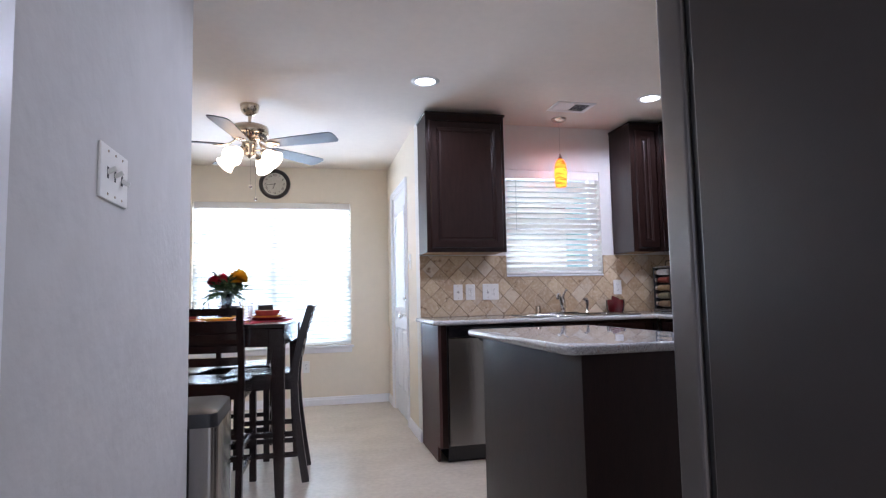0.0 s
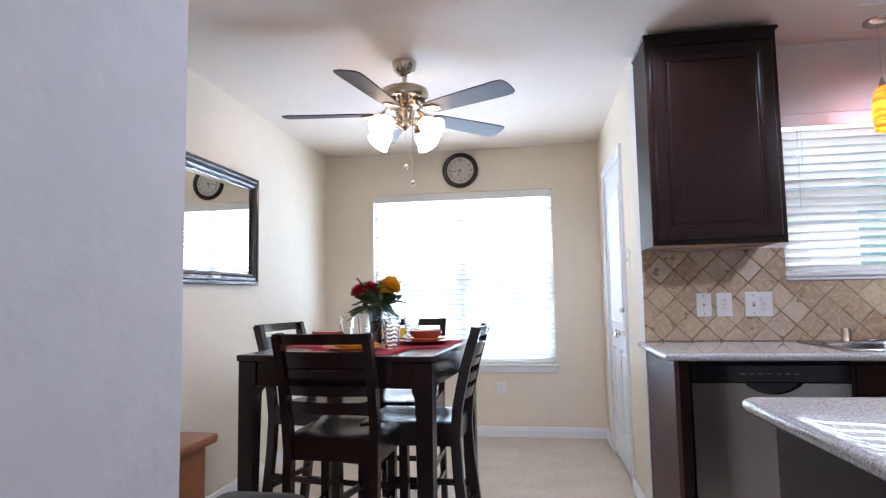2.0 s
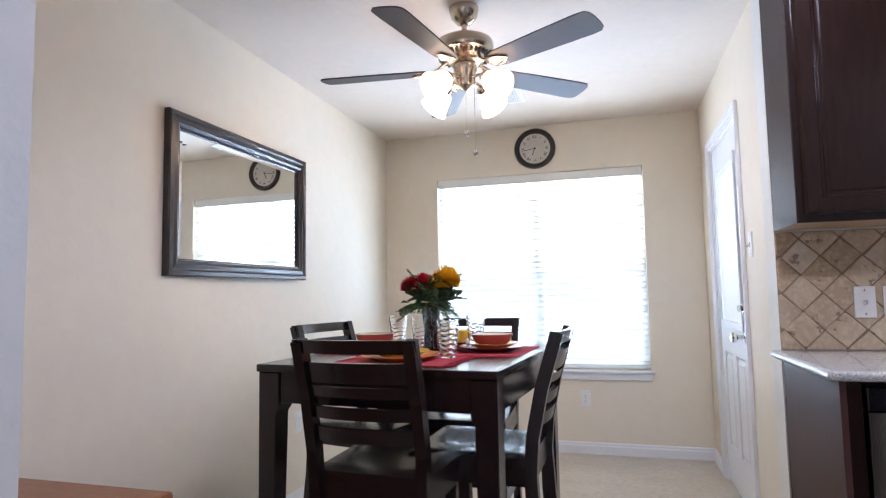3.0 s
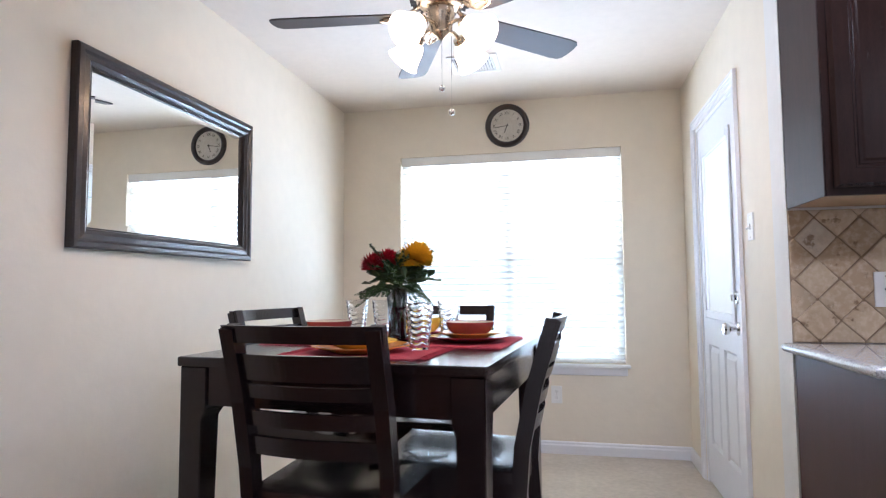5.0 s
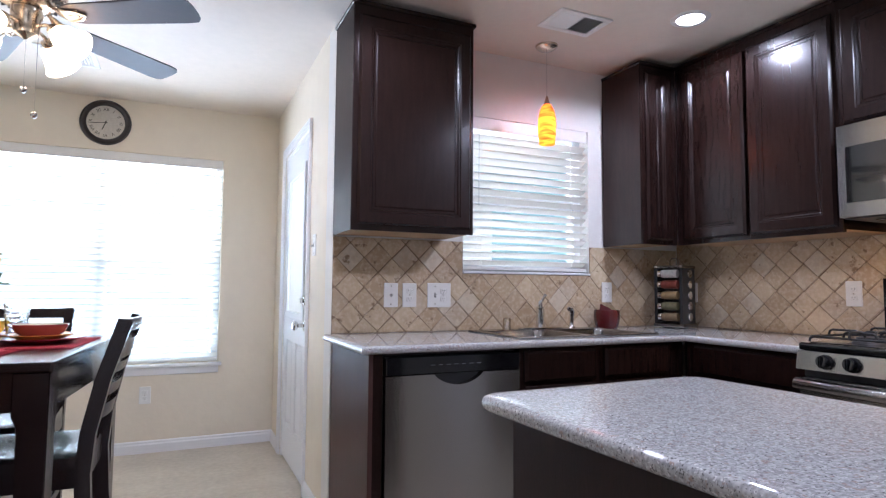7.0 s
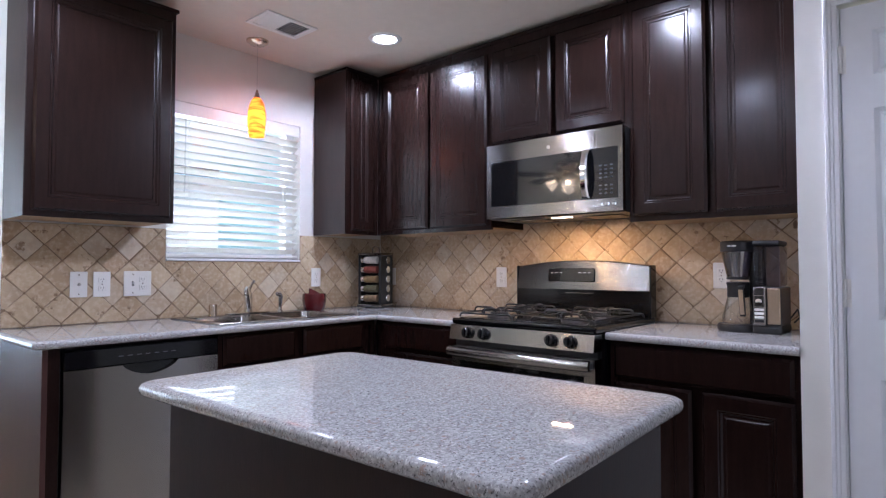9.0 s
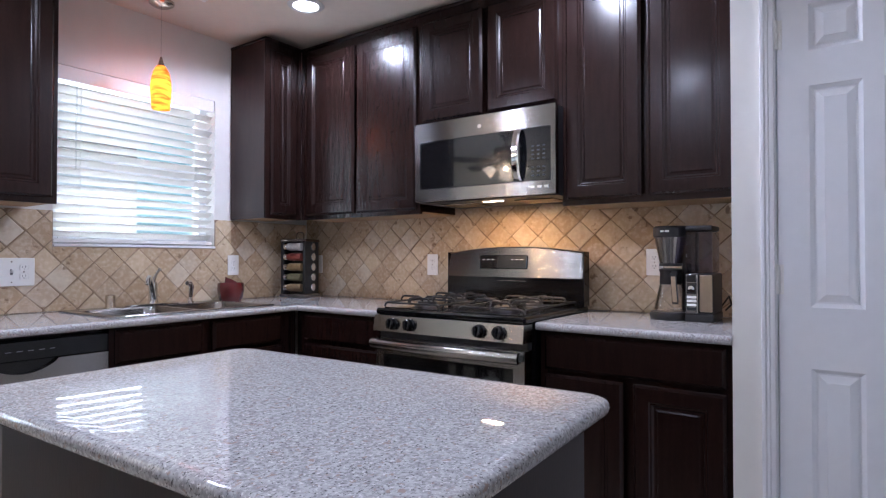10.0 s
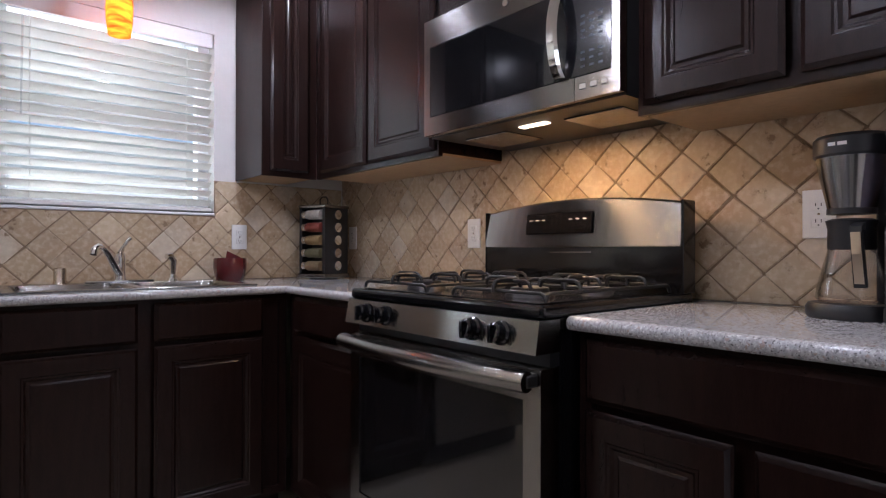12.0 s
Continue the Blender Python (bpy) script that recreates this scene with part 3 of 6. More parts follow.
def upper_cabinet(at, rz, w, z0, z1, doors, label, depth=0.315, end=None, cap=True, group="upper cabinets"):
    """Hung against the wall behind it: its back is y = depth, its face frame y = 0; doors are (x0, x1)."""
    t = thing("upper_cabinet", (at[0], at[1], z0), label, "kitchen cabinet", group, rz)
    h = z1 - z0
    bm = bx(B(), 0, w, 0.018, depth, 0.012, h)
    part("body", bm, WOOD, t)
    part("underside", bx(B(), 0.004, w - 0.004, 0.02, depth, 0.004, 0.012), WOOD_IN, t, "light bare wood underside")
    part("face_frame", bx(bx(bx(bx(B(), 0, 0.03, 0, 0.018, 0, h), w - 0.03, w, 0, 0.018, 0, h), 0.03, w - 0.03, 0, 0.018, 0, 0.03), 0.03, w - 0.03, 0, 0.018, h - 0.05, h), WOOD, t)
    for a, b in doors:
        d = part("door", ring_door(B(), a, b, 0.022, h - 0.045), WOOD, t)
    if cap:
        bm = bx(B(), -0.012 if end == "both" or end == "left" else 0.0, w + (0.012 if end in ("both", "right") else 0), -0.012, depth, h, h + 0.018, 0.004)
        part("crown", bm, WOOD, t)
    if end in ("left", "both"):
        part("end_panel", bx(B(), -0.004, -0.0005, 0.006, depth, 0.0, h), WOOD_SIDE, t)
    return t


UZ, UT = 1.39, 2.392
upper_cabinet((1.262, YK - 0.013 - 0.315, 0), 0, 0.585, UZ, UT, [(0.018, 0.567)], "tall dark espresso upper cabinet with one raised-panel door", end="both")
upper_cabinet((2.886, YK - 0.013 - 0.315, 0), 0, 0.258, UZ, UT, [(0.03, 0.215)], "narrow dark espresso corner upper cabinet", end="left")
UX = XR - 0.013 - 0.315
upper_cabinet((UX, 5.171, 0), -90, 0.896, UZ, UT, [(0.056, 0.441), (0.461, 0.878)], "dark espresso double-door upper cabinet")
upper_cabinet((UX, 4.274, 0), -90, 0.772, 1.822, UT, [(0.018, 0.372), (0.40, 0.754)], "short dark espresso cabinet above the microwave")
upper_cabinet((UX, 3.501, 0), -90, 0.698, UZ, UT, [(0.018, 0.335), (0.363, 0.678)], "dark espresso double-door upper cabinet beside the pantry wall")


def base_cabinet(at, rz, w, drawers, doors, label, depth=0.59, end=False):
    t = thing("base_cabinet", (at[0], at[1], 0), label, "kitchen cabinet", "base cabinets", rz)
    h = CT - TH - 0.001
    part("body", bx(bx(B(), 0, w, 0.018, depth, 0.10, h), 0.0, w, 0.075, depth, 0, 0.10), WOOD, t)
    part("face_frame", bx(bx(bx(bx(B(), 0, 0.03, 0, 0.018, 0.10, h), w - 0.03, w, 0, 0.018, 0.10, h), 0.03, w - 0.03, 0, 0.018, 0.10, 0.13), 0.03, w - 0.03, 0, 0.018, h - 0.03, h), WOOD, t)
    for a, b in drawers:
        part("drawer_front", drawer_front(B(), a, b, 0.74, h - 0.012), WOOD, t)
    for a, b in doors:
        part("door", ring_door(B(), a, b, 0.115, 0.725), WOOD, t)
    return t


BY = 4.895
base_cabinet((1.93, BY, 0), 0, 0.94, [(0.02, 0.40), (0.45, 0.84)], [(0.02, 0.40), (0.45, 0.84)], "dark espresso sink base cabinet with two doors")
BXX = 2.885
base_cabinet((BXX, 4.892, 0), -90, 0.652, [(0.06, 0.63)], [(0.06, 0.63)], "dark espresso base cabinet between the corner and the range", 0.575)
base_cabinet((BXX, 3.480, 0), -90, 0.676, [(0.02, 0.66)], [(0.02, 0.325), (0.36, 0.66)], "dark espresso base cabinet with one drawer and two doors", 0.575)
# end of the run beside the dishwasher
pe = thing("end_panel_unit", (1.262, BY, 0), "brown wooden end panel beside the dishwasher", "kitchen panel")
part("side_panel", bx(bx(B(), 0, 0.018, 0.0, 0.59, 0.10, CT - TH - 0.001), 0, 0.018, 0.075, 0.59, 0, 0.10), PANEL, pe, "semi-gloss brown side")
part("filler", bx(B(), 0.0185, 0.056, 0.0, 0.02, 0.10, CT - TH - 0.001), WOOD, pe)

# counters with a rolled front edge


def slab(name, cells, fronts, z1, label):
    t = thing(name, (0, 0, z1 - TH), label, "countertop")
    bm = B()
    for a, b, c, d in cells:
        bx(bm, a, b, c, d, 0, TH)
    bmesh.ops.remove_doubles(bm, verts=bm.verts, dist=1e-5)
    part("top", bm, GRANITE, t)
    for p in fronts:
        q = B()
        n = len(p)
        prof = [(-0.004, 0.04), (0.010, 0.0395), (0.017, 0.036), (0.021, 0.029), (0.022, 0.02), (0.020, 0.010), (0.014, 0.003), (0.006, 0.0), (-0.004, 0.0)]
        loops = []
        for i, (x, y) in enumerate(p):
            dirs = []
            if i > 0:
                dirs.append(Vector((x - p[i - 1][0], y - p[i - 1][1])).normalized())
            if i < n - 1:
                dirs.append(Vector((p[i + 1][0] - x, p[i + 1][1] - y)).normalized())
            nn = sum((Vector((d.y, -d.x)) for d in dirs), Vector((0, 0)))
            nn = nn / len(dirs)
            nn = nn / max(nn.length_squared, 0.3)
            loops.append([q.verts.new((x + nn.x * o, y + nn.y * o, z * TH / 0.04)) for o, z in prof])
        for a, b in zip(loops, loops[1:]):
            for k in range(len(prof) - 1):
                q.faces.new((a[k], a[k + 1], b[k + 1], b[k]))
        part("rolled_edge", q, GRANITE, t, "", True)
    return t


YB, XB, CF, CX = YK - 0.014, XR - 0.014, 4.872, 2.862
SK = (1.985, 2.745, 4.965, 5.395)
slab("countertop", [(1.242, SK[0], CF, YB), (SK[0], SK[1], CF, SK[2]), (SK[0], SK[1], SK[3], YB), (SK[1], XB, CF, YB), (CX, XB, 4.243, CF)],
     [[(1.242, YB), (1.242, CF), (CX, CF), (CX, 4.243)]], CT, "speckled grey granite L-shaped countertop with a sink")
slab("countertop", [(CX, XB, 2.801, 3.482)], [[(CX, 3.482), (CX, 2.801)]], CT, "speckled grey granite countertop beside the range")

# island


def arc_corner(cx, cy, r, a0, a1, n=5):
    return [(cx + r * math.cos(radians(a0 + (a1 - a0) * i / n)), cy + r * math.sin(radians(a0 + (a1 - a0) * i / n))) for i in range(n + 1)]


IX0, IX1, IY0, IY1 = 1.185, 1.840, 2.820, 3.862
isl = thing("kitchen_island", (0, 0, 0), "dark brown kitchen island cabinet on the vinyl floor", "kitchen island")
part("body", bx(B(), IX0 + 0.07, IX1 - 0.045, IY0 + 0.045, IY1 - 0.045, 0.0, CT - TH - 0.001), ISLAND, isl)
for k in (0, 1):
    part("door", (lambda q: (q.transform(pose(IX1 - 0.045, IY0 + 0.06 + 0.46 * k, 0, 0, 0, 90)), q)[1])(ring_door(B(), 0, 0.44, 0.13, 0.72)), WOOD, isl)
    part("drawer_front", (lambda q: (q.transform(pose(IX1 - 0.045, IY0 + 0.06 + 0.46 * k, 0, 0, 0, 90)), q)[1])(drawer_front(B(), 0, 0.44, 0.74, 0.86)), WOOD, isl)
top = thing("island_countertop", (0, 0, CT - TH), "speckled grey granite island top with rounded corners", "countertop")
r = 0.045
outline = arc_corner(IX1 - r, IY1 - r, r, 0, 90) + arc_corner(IX0 + r, IY1 - r, r, 90, 180) + arc_corner(IX0 + r, IY0 + r, r, 180, 270) + arc_corner(IX1 - r, IY0 + r, r, 270, 360)
bm = B()
cxy = Vector(((IX0 + IX1) / 2, (IY0 + IY1) / 2))
prof = [(0.022, 0.04), (0.010, 0.0395), (0.004, 0.036), (0.001, 0.029), (0.0, 0.02), (0.002, 0.010), (0.007, 0.003), (0.015, 0.0)]
loops = []
for o, z in prof:
    sx, sy = 1 - o / ((IX1 - IX0) / 2), 1 - o / ((IY1 - IY0) / 2)
    loops.append([bm.verts.new((cxy.x + (x - cxy.x) * sx, cxy.y + (y - cxy.y) * sy, z * TH / 0.04)) for x, y in outline])
for a, b in zip(loops, loops[1:]):
    for k in range(len(outline)):
        bm.faces.new((a[k], a[(k + 1) % len(outline)], b[(k + 1) % len(outline)], b[k]))
bm.faces.new(loops[0])
bm.faces.new(loops[-1])
part("slab", bm, GRANITE, top, "", True)
turn = pose(cxy.x, cxy.y, 0, 0, 0, 2) @ pose(-cxy.x, -cxy.y, 0)
isl.matrix_world = turn @ isl.matrix_world
top.matrix_world = turn @ top.matrix_world

# ---- tiles of the backsplash, set on the point ----


def clip(poly, axis, lim, keep_low):
    out = []
    for i, p in enumerate(poly):
        q = poly[(i + 1) % len(poly)]
        ip, iq = (p[axis] <= lim) == keep_low, (q[axis] <= lim) == keep_low
        if ip:
            out.append(p)
        if ip != iq:
            t = (lim - p[axis]) / (q[axis] - p[axis])
            out.append((p[0] + t * (q[0] - p[0]), p[1] + t * (q[1] - p[1])))
    return out


def bed_mesh(u0, u1, z0, z1, holes):
    bm, u = B(), u0
    for a, b, c in holes:
        bx(bm, u, a, -0.004, 0.0, z0, z1)
        bx(bm, a, b, -0.004, 0.0, z0, c)
        u = b
    return bx(bm, u, u1, -0.004, 0.0, z0, z1)


def tile_field(name, m, u0, u1, z0, z1, phase, holes, label, D=0.1432, DZ=0.1445):
    """Grout bed with tumbled tiles as pieces, facing -y in its own frame."""
    bed = structure(name, bed_mesh(u0, u1, z0, z1, holes), GROUT, label, "backsplash")
    bed.matrix_world = m
    rnd = random.Random(len(name))
    side, up = D / 2 - 0.0028, DZ / 2 - 0.0028
    i0, i1 = int((u0 - phase[0]) / D) - 2, int((u1 - phase[0]) / D) + 2
    j0, j1 = int((z0 - phase[1]) / DZ) - 2, int((z1 - phase[1]) / DZ) + 2
    for i in range(2 * i0, 2 * i1):
        for j in range(2 * j0, 2 * j1):
            if (i + j) % 2:
                continue
            cx, cz = phase[0] + i * D / 2, phase[1] + j * DZ / 2
            jit = lambda: rnd.uniform(-0.0026, 0.0026)
            poly = []
            for dx, dz in ((side, 0), (0, up), (-side, 0), (0, -up)):
                # blunt, tumbled corners
                for s in (-1, 1):
                    tx, tz = (0, math.copysign(up, dx) * s) if dx else (-math.copysign(side, dz) * s, 0)
                    poly.append((cx + dx * 0.96 + tx * 0.04 + jit(), cz + dz * 0.96 + tz * 0.04 + jit()))
            regions = []
            for a, b, c, d in [(u0 + 0.001, u1 - 0.001, z0 + 0.002, z1 - 0.001)]:
                q = clip(clip(clip(clip(poly, 0, a, False), 0, b, True), 1, c, False), 1, d, True) if poly else []
                regions.append(q)
            for h in holes:
                nxt = []
                for q in regions:
                    if len(q) < 3:
                        continue
                    xs_, zs_ = [p[0] for p in q], [p[1] for p in q]
                    if max(xs_) < h[0] or min(xs_) > h[1] or max(zs_) < h[2]:
                        nxt.append(q)
                        continue
                    for cut in (clip(q, 0, h[0] - 0.003, True), clip(q, 0, h[1] + 0.003, False), clip(clip(clip(q, 0, h[0] - 0.003, False), 0, h[1] + 0.003, True), 1, h[2] - 0.003, True)):
                        nxt.append(cut)
                regions = nxt
            for q in regions:
                if len(q) < 3:
                    continue
                area = abs(sum(q[k][0] * q[(k + 1) % len(q)][1] - q[(k + 1) % len(q)][0] * q[k][1] for k in range(len(q)))) / 2
                if area < 0.0004:
                    continue
                mx, mz = sum(p[0] for p in q) / len(q), sum(p[1] for p in q) / len(q)
                hgt = 0.0085 + rnd.uniform(-0.0012, 0.0012)
                vs = [(p[0] - mx, -0.004, p[1] - mz) for p in q] + [(p[0] - mx, -hgt + 0.0018, p[1] - mz) for p in q]
                vs += [((p[0] - mx) * 0.94, -hgt, (p[1] - mz) * 0.94) for p in q]
                n = len(q)
                fs = [(a + k, a + (k + 1) % n, a + n + (k + 1) % n, a + n + k) for a in (0, n) for k in range(n)] + [tuple(range(2 * n, 3 * n))]
                me = bpy.data.meshes.new("tile")
                me.from_pydata(vs, [], fs)
                me.materials.append(TILE)
                t = new("tile", me)
                t.parent = bed
                t.location = (mx, 0, mz)
    return bed


def wall_plate(at, rz, w, h, kind, label, group="wall plates"):
    """A bevelled plate facing -y in its own frame."""
    t = thing("wall_plate", at, label, "outlet" if "outlet" in label else "switch", group, rz)
    part("plate", bx(B(), -w / 2, w / 2, -0.006, 0, -h / 2, h / 2, 0.003, 2), WHITEP, t)
    n = len(kind)
    for i, k in enumerate(kind):
        cx = (i - (n - 1) / 2) * 0.046
        if k == "o":
            for s in (-1, 1):
                part("socket", bx(B(), cx - 0.016, cx + 0.016, -0.0085, -0.0055, s * 0.02 - 0.013, s * 0.02 + 0.013, 0.003, 2), WHITEP, t)
                bm = B()
                for dx in (-0.006, 0.006):
                    bx(bm, cx + dx - 0.001, cx + dx + 0.001, -0.0088, -0.0084, s * 0.02 - 0.001, s * 0.02 + 0.007)
                rod(bm, (cx, -0.0088, s * 0.02 - 0.007), (cx, -0.0084, s * 0.02 - 0.007), 0.002, seg=8)
                part("slot", bm, GREYP, t, "dark slots")
        elif k in "ud":
            part("toggle_slot", bx(B(), cx - 0.005, cx + 0.005, -0.0066, -0.0055, -0.012, 0.012), GREYP, t, "dark slot")
            bm = bx(B(), -0.004, 0.004, -0.02, 0, -0.005, 0.005, 0.0015)
            bm.transform(pose(cx, -0.005, 0, -28 if k == "u" else 28, 0, 0))
            part("toggle", bm, WHITEP, t)
        elif k == "r":
            part("rocker", bx(B(), cx - 0.015, cx + 0.015, -0.0095, -0.0055, -0.032, 0.032, 0.002), WHITEP, t)
        elif k == "c":
            part("jack", lathe(B(), [(0.001, 0.012), (0.004, 0.012), (0.004, 0.004), (0.0075, 0.004), (0.0075, 0)], 12, m=pose(cx, -0.0055, 0, 90, 0, 0)), CHROME, t, "metal cable jack")
        for s in (-1, 1) if k != "o" else (0,):
            part("screw", rod(B(), (cx, -0.0072, s * 0.045), (cx, -0.0055, s * 0.045), 0.003, seg=8), NICKEL, t)
    return t


PY = YK - 0.0125
wall_plate((1.5535, PY, 1.105), 0, 0.073, 0.120, "c", "white wall plate with a cable outlet above the counter")
wall_plate((1.652, PY, 1.105), 0, 0.075, 0.120, "o", "white duplex outlet above the counter")
wall_plate((1.8145, PY, 1.105), 0, 0.131, 0.124, "uo", "white double plate with a switch and an outlet above the counter")
wall_plate((2.900, PY, 1.123), 0, 0.073, 0.118, "o", "white duplex outlet beside the kitchen window")
PX = XR - 0.0125
wall_plate((PX, 4.428, 1.128), -90, 0.073, 0.118, "o", "white duplex outlet beside the range")
wall_plate((PX, 3.205, 1.148), -90, 0.073, 0.118, "o", "white duplex outlet behind the coffee maker")
wall_plate((PX, 5.362, 1.125), -90, 0.073, 0.118, "o", "white duplex outlet in the shaded corner")
wall_plate((0.407, YW, 0.391), 0, 0.073, 0.118, "o", "white duplex outlet low on the window wall")
wall_plate((XL, 5.905, 0.454), 90, 0.073, 0.118, "o", "white duplex outlet low on the dining wall")
wall_plate((XD, 5.90, 1.37), -90, 0.073, 0.118, "d", "white light switch beside the patio door")
wall_plate((0.034, 2.522, 1.349), 90, 0.178, 0.114, "uud", "white triple toggle switch plate on the textured wall")

# ---- dining furniture ----
TX0, TX1, TY0, TY1, TZ = -0.485, 0.352, 4.56, 5.475, 0.945
tb = thing("dining_table", ((TX0 + TX1) / 2, (TY0 + TY1) / 2, 0), "dark espresso counter-height dining table set for four", "table", "", -5)
hx, hy = (TX1 - TX0) / 2, (TY1 - TY0) / 2
part("tabletop", bx(B(), -hx, hx, -hy, hy, TZ - 0.026, TZ, 0.005, 2), TABLEW, tb)
for sx, sy in ((0, -1), (0, 1), (-1, 0), (1, 0)):
    if sx:
        b = bx(B(), sx * (hx - 0.035), sx * (hx - 0.013), -hy + 0.085, hy - 0.085, TZ - 0.125, TZ - 0.026)
    else:
        b = bx(B(), -hx + 0.085, hx - 0.085, sy * (hy - 0.035), sy * (hy - 0.013), TZ - 0.125, TZ - 0.026)
    part("apron", b, TABLEW, tb)
for sx in (-1, 1):
    for sy in (-1, 1):
        bm = B()
        loops = []
        for z, w in ((TZ - 0.026, 0.082), (TZ - 0.135, 0.082), (TZ - 0.16, 0.070), (0.35, 0.062), (0.0, 0.046)):
            ox, oy = sx * (hx - 0.006), sy * (hy - 0.006)
            loops.append([bm.verts.new((ox - sx * a * w, oy - sy * c * w, z)) for a, c in ((0, 0), (1, 0), (1, 1), (0, 1))])
        for a, b in zip(loops, loops[1:]):
            for k in range(4):
                bm.faces.new((a[k], a[(k + 1) % 4], b[(k + 1) % 4], b[k]))
        bm.faces.new(loops[0])
        bm.faces.new(loops[-1])
        bmesh.ops.bevel(bm, geom=bm.edges[:], offset=0.003, segments=1, affect="EDGES")
        part("leg", bm, TABLEW, tb)


def dining_chair():
    t = thing("dining_chair", (0, 0, 0), "dark espresso ladder-back counter chair tucked at the table", "chair", "chairs round the dining table")
    curve = [(-0.262, 0.0), (-0.232, 0.2), (-0.205, 0.42), (-0.196, 0.58), (-0.206, 0.70), (-0.240, 0.86), (-0.294, 1.036)]
    for sx in (-1, 1):
        bm = bar(B(), [(sx * (0.176 + 0.004 * (z > 0.6)), y, z) for y, z in curve], 0.034, 0.042)
        part("rear_post", bm, CHAIRW, t)
        b2 = bar(B(), [(sx * 0.182, 0.182, 0.605), (sx * 0.184, 0.184, 0.3), (sx * 0.186, 0.186, 0.0)], 0.038, 0.038)
        part("front_leg", b2, CHAIRW, t)

    def yz(z):
        for (y0, z0), (y1, z1) in zip(curve, curve[1:]):
            if z <= z1 or z1 == 1.036:
                return y0 + (y1 - y0) * (z - z0) / (z1 - z0)
    for z0, z1 in ((0.999, 1.039), (0.911, 0.972), (0.868, 0.899), (0.800, 0.836), (0.730, 0.774)):
        bm = B()
        n = 20
        loops = []
        for i in range(n + 1):
            half = 0.199 if z1 > 1.0 else 0.166
            x = -half + 2 * half * i / n
            bow = -0.022 * (1 - (2 * i / n - 1) ** 2)
            loops.append([bm.verts.new((x, yz(z) + bow + o, z)) for o, z in ((-0.009, z0), (0.009, z0), (0.009, z1), (-0.009, z1))])
        for a, b in zip(loops, loops[1:]):
            for k in range(4):
                bm.faces.new((a[k], a[(k + 1) % 4], b[(k + 1) % 4], b[k]))
        bm.faces.new(loops[0])
        bm.faces.new(loops[-1])
        part("back_slat", bm, CHAIRW, t)
    # scooped seat
    bm = B()
    nx, ny = 12, 10
    grid = []
    for j in range(ny + 1):
        row = []
        for i in range(nx + 1):
            u, v = i / nx * 2 - 1, j / ny * 2 - 1
            wx = 0.190 + 0.018 * (v + 1) / 2
            dip = 0.014 * max(0, 1 - (u * u * 1.1)) * max(0, 1 - (v * v)) * (0.6 + 0.4 * math.cos(u * math.pi))
            row.append(bm.verts.new((u * wx, -0.2 + 0.415 * (v + 1) / 2, 0.64 - dip - (0.006 if abs(u) > 0.99 or abs(v) > 0.99 else 0))))
        grid.append(row)
    for j in range(ny):
        for i in range(nx):
            bm.faces.new((grid[j][i], grid[j][i + 1], grid[j + 1][i + 1], grid[j + 1][i]))
    ext = bmesh.ops.extrude_face_region(bm, geom=bm.faces[:])
    for v in ext["geom"]:
        if isinstance(v, bmesh.types.BMVert):
            v.co.z = 0.604
    part("seat", bm, CHAIRW, t, "", True)
    for y in (-0.19, 0.178):
        part("seat_rail", bx(B(), -0.163, 0.163, y - 0.010, y + 0.010, 0.545, 0.6035), CHAIRW, t)
    for x in (-0.182, 0.182):
        part("seat_rail", bx(B(), x - 0.010, x + 0.010, -0.178, 0.163, 0.545, 0.6035), CHAIRW, t)
        part("stretcher", bx(B(), x - 0.009, x + 0.009, -0.205, 0.168, 0.27, 0.30, 0.003), CHAIRW, t)
        part("stretcher", bx(B(), x - 0.009, x + 0.009, -0.21, 0.168, 0.15, 0.18, 0.003), CHAIRW, t)
    part("stretcher", bx(B(), -0.165, 0.165, 0.176, 0.194, 0.19, 0.225, 0.003), CHAIRW, t)
    part("stretcher", bx(B(), -0.165, 0.165, -0.222, -0.204, 0.22, 0.25, 0.003), CHAIRW, t)
    return t


chair = dining_chair()
chair.matrix_world = pose(-0.082, 4.735, 0, 0, 0, -3)
for x, y, a in ((0.165, 4.99, 88), (-0.40, 5.31, -102), (-0.025, 5.52, 180)):
    copy_thing(chair, pose(x, y, 0, 0, 0, a))

# ---- place settings ----
RED = mat("red_glaze", (0.36, 0.055, 0.055), 0.22, vary=0.05, coat=0.3)
DRED = mat("dark_red_glaze", (0.20, 0.016, 0.022), 0.22, vary=0.05, coat=0.3)
ORANGE = mat("orange_glaze", (0.72, 0.27, 0.05), 0.22, vary=0.05, coat=0.3)
YELLOW = mat("yellow_glaze", (0.80, 0.46, 0.04), 0.22, vary=0.05, coat=0.3)
CREAM = mat("cream_glaze", (0.80, 0.70, 0.55), 0.22, vary=0.04, coat=0.3)
CLOTH = mat("red_woven_cloth", (0.40, 0.028, 0.045), 0.85, scale=60, vary=0.25, bump=0.5, bscale=250)


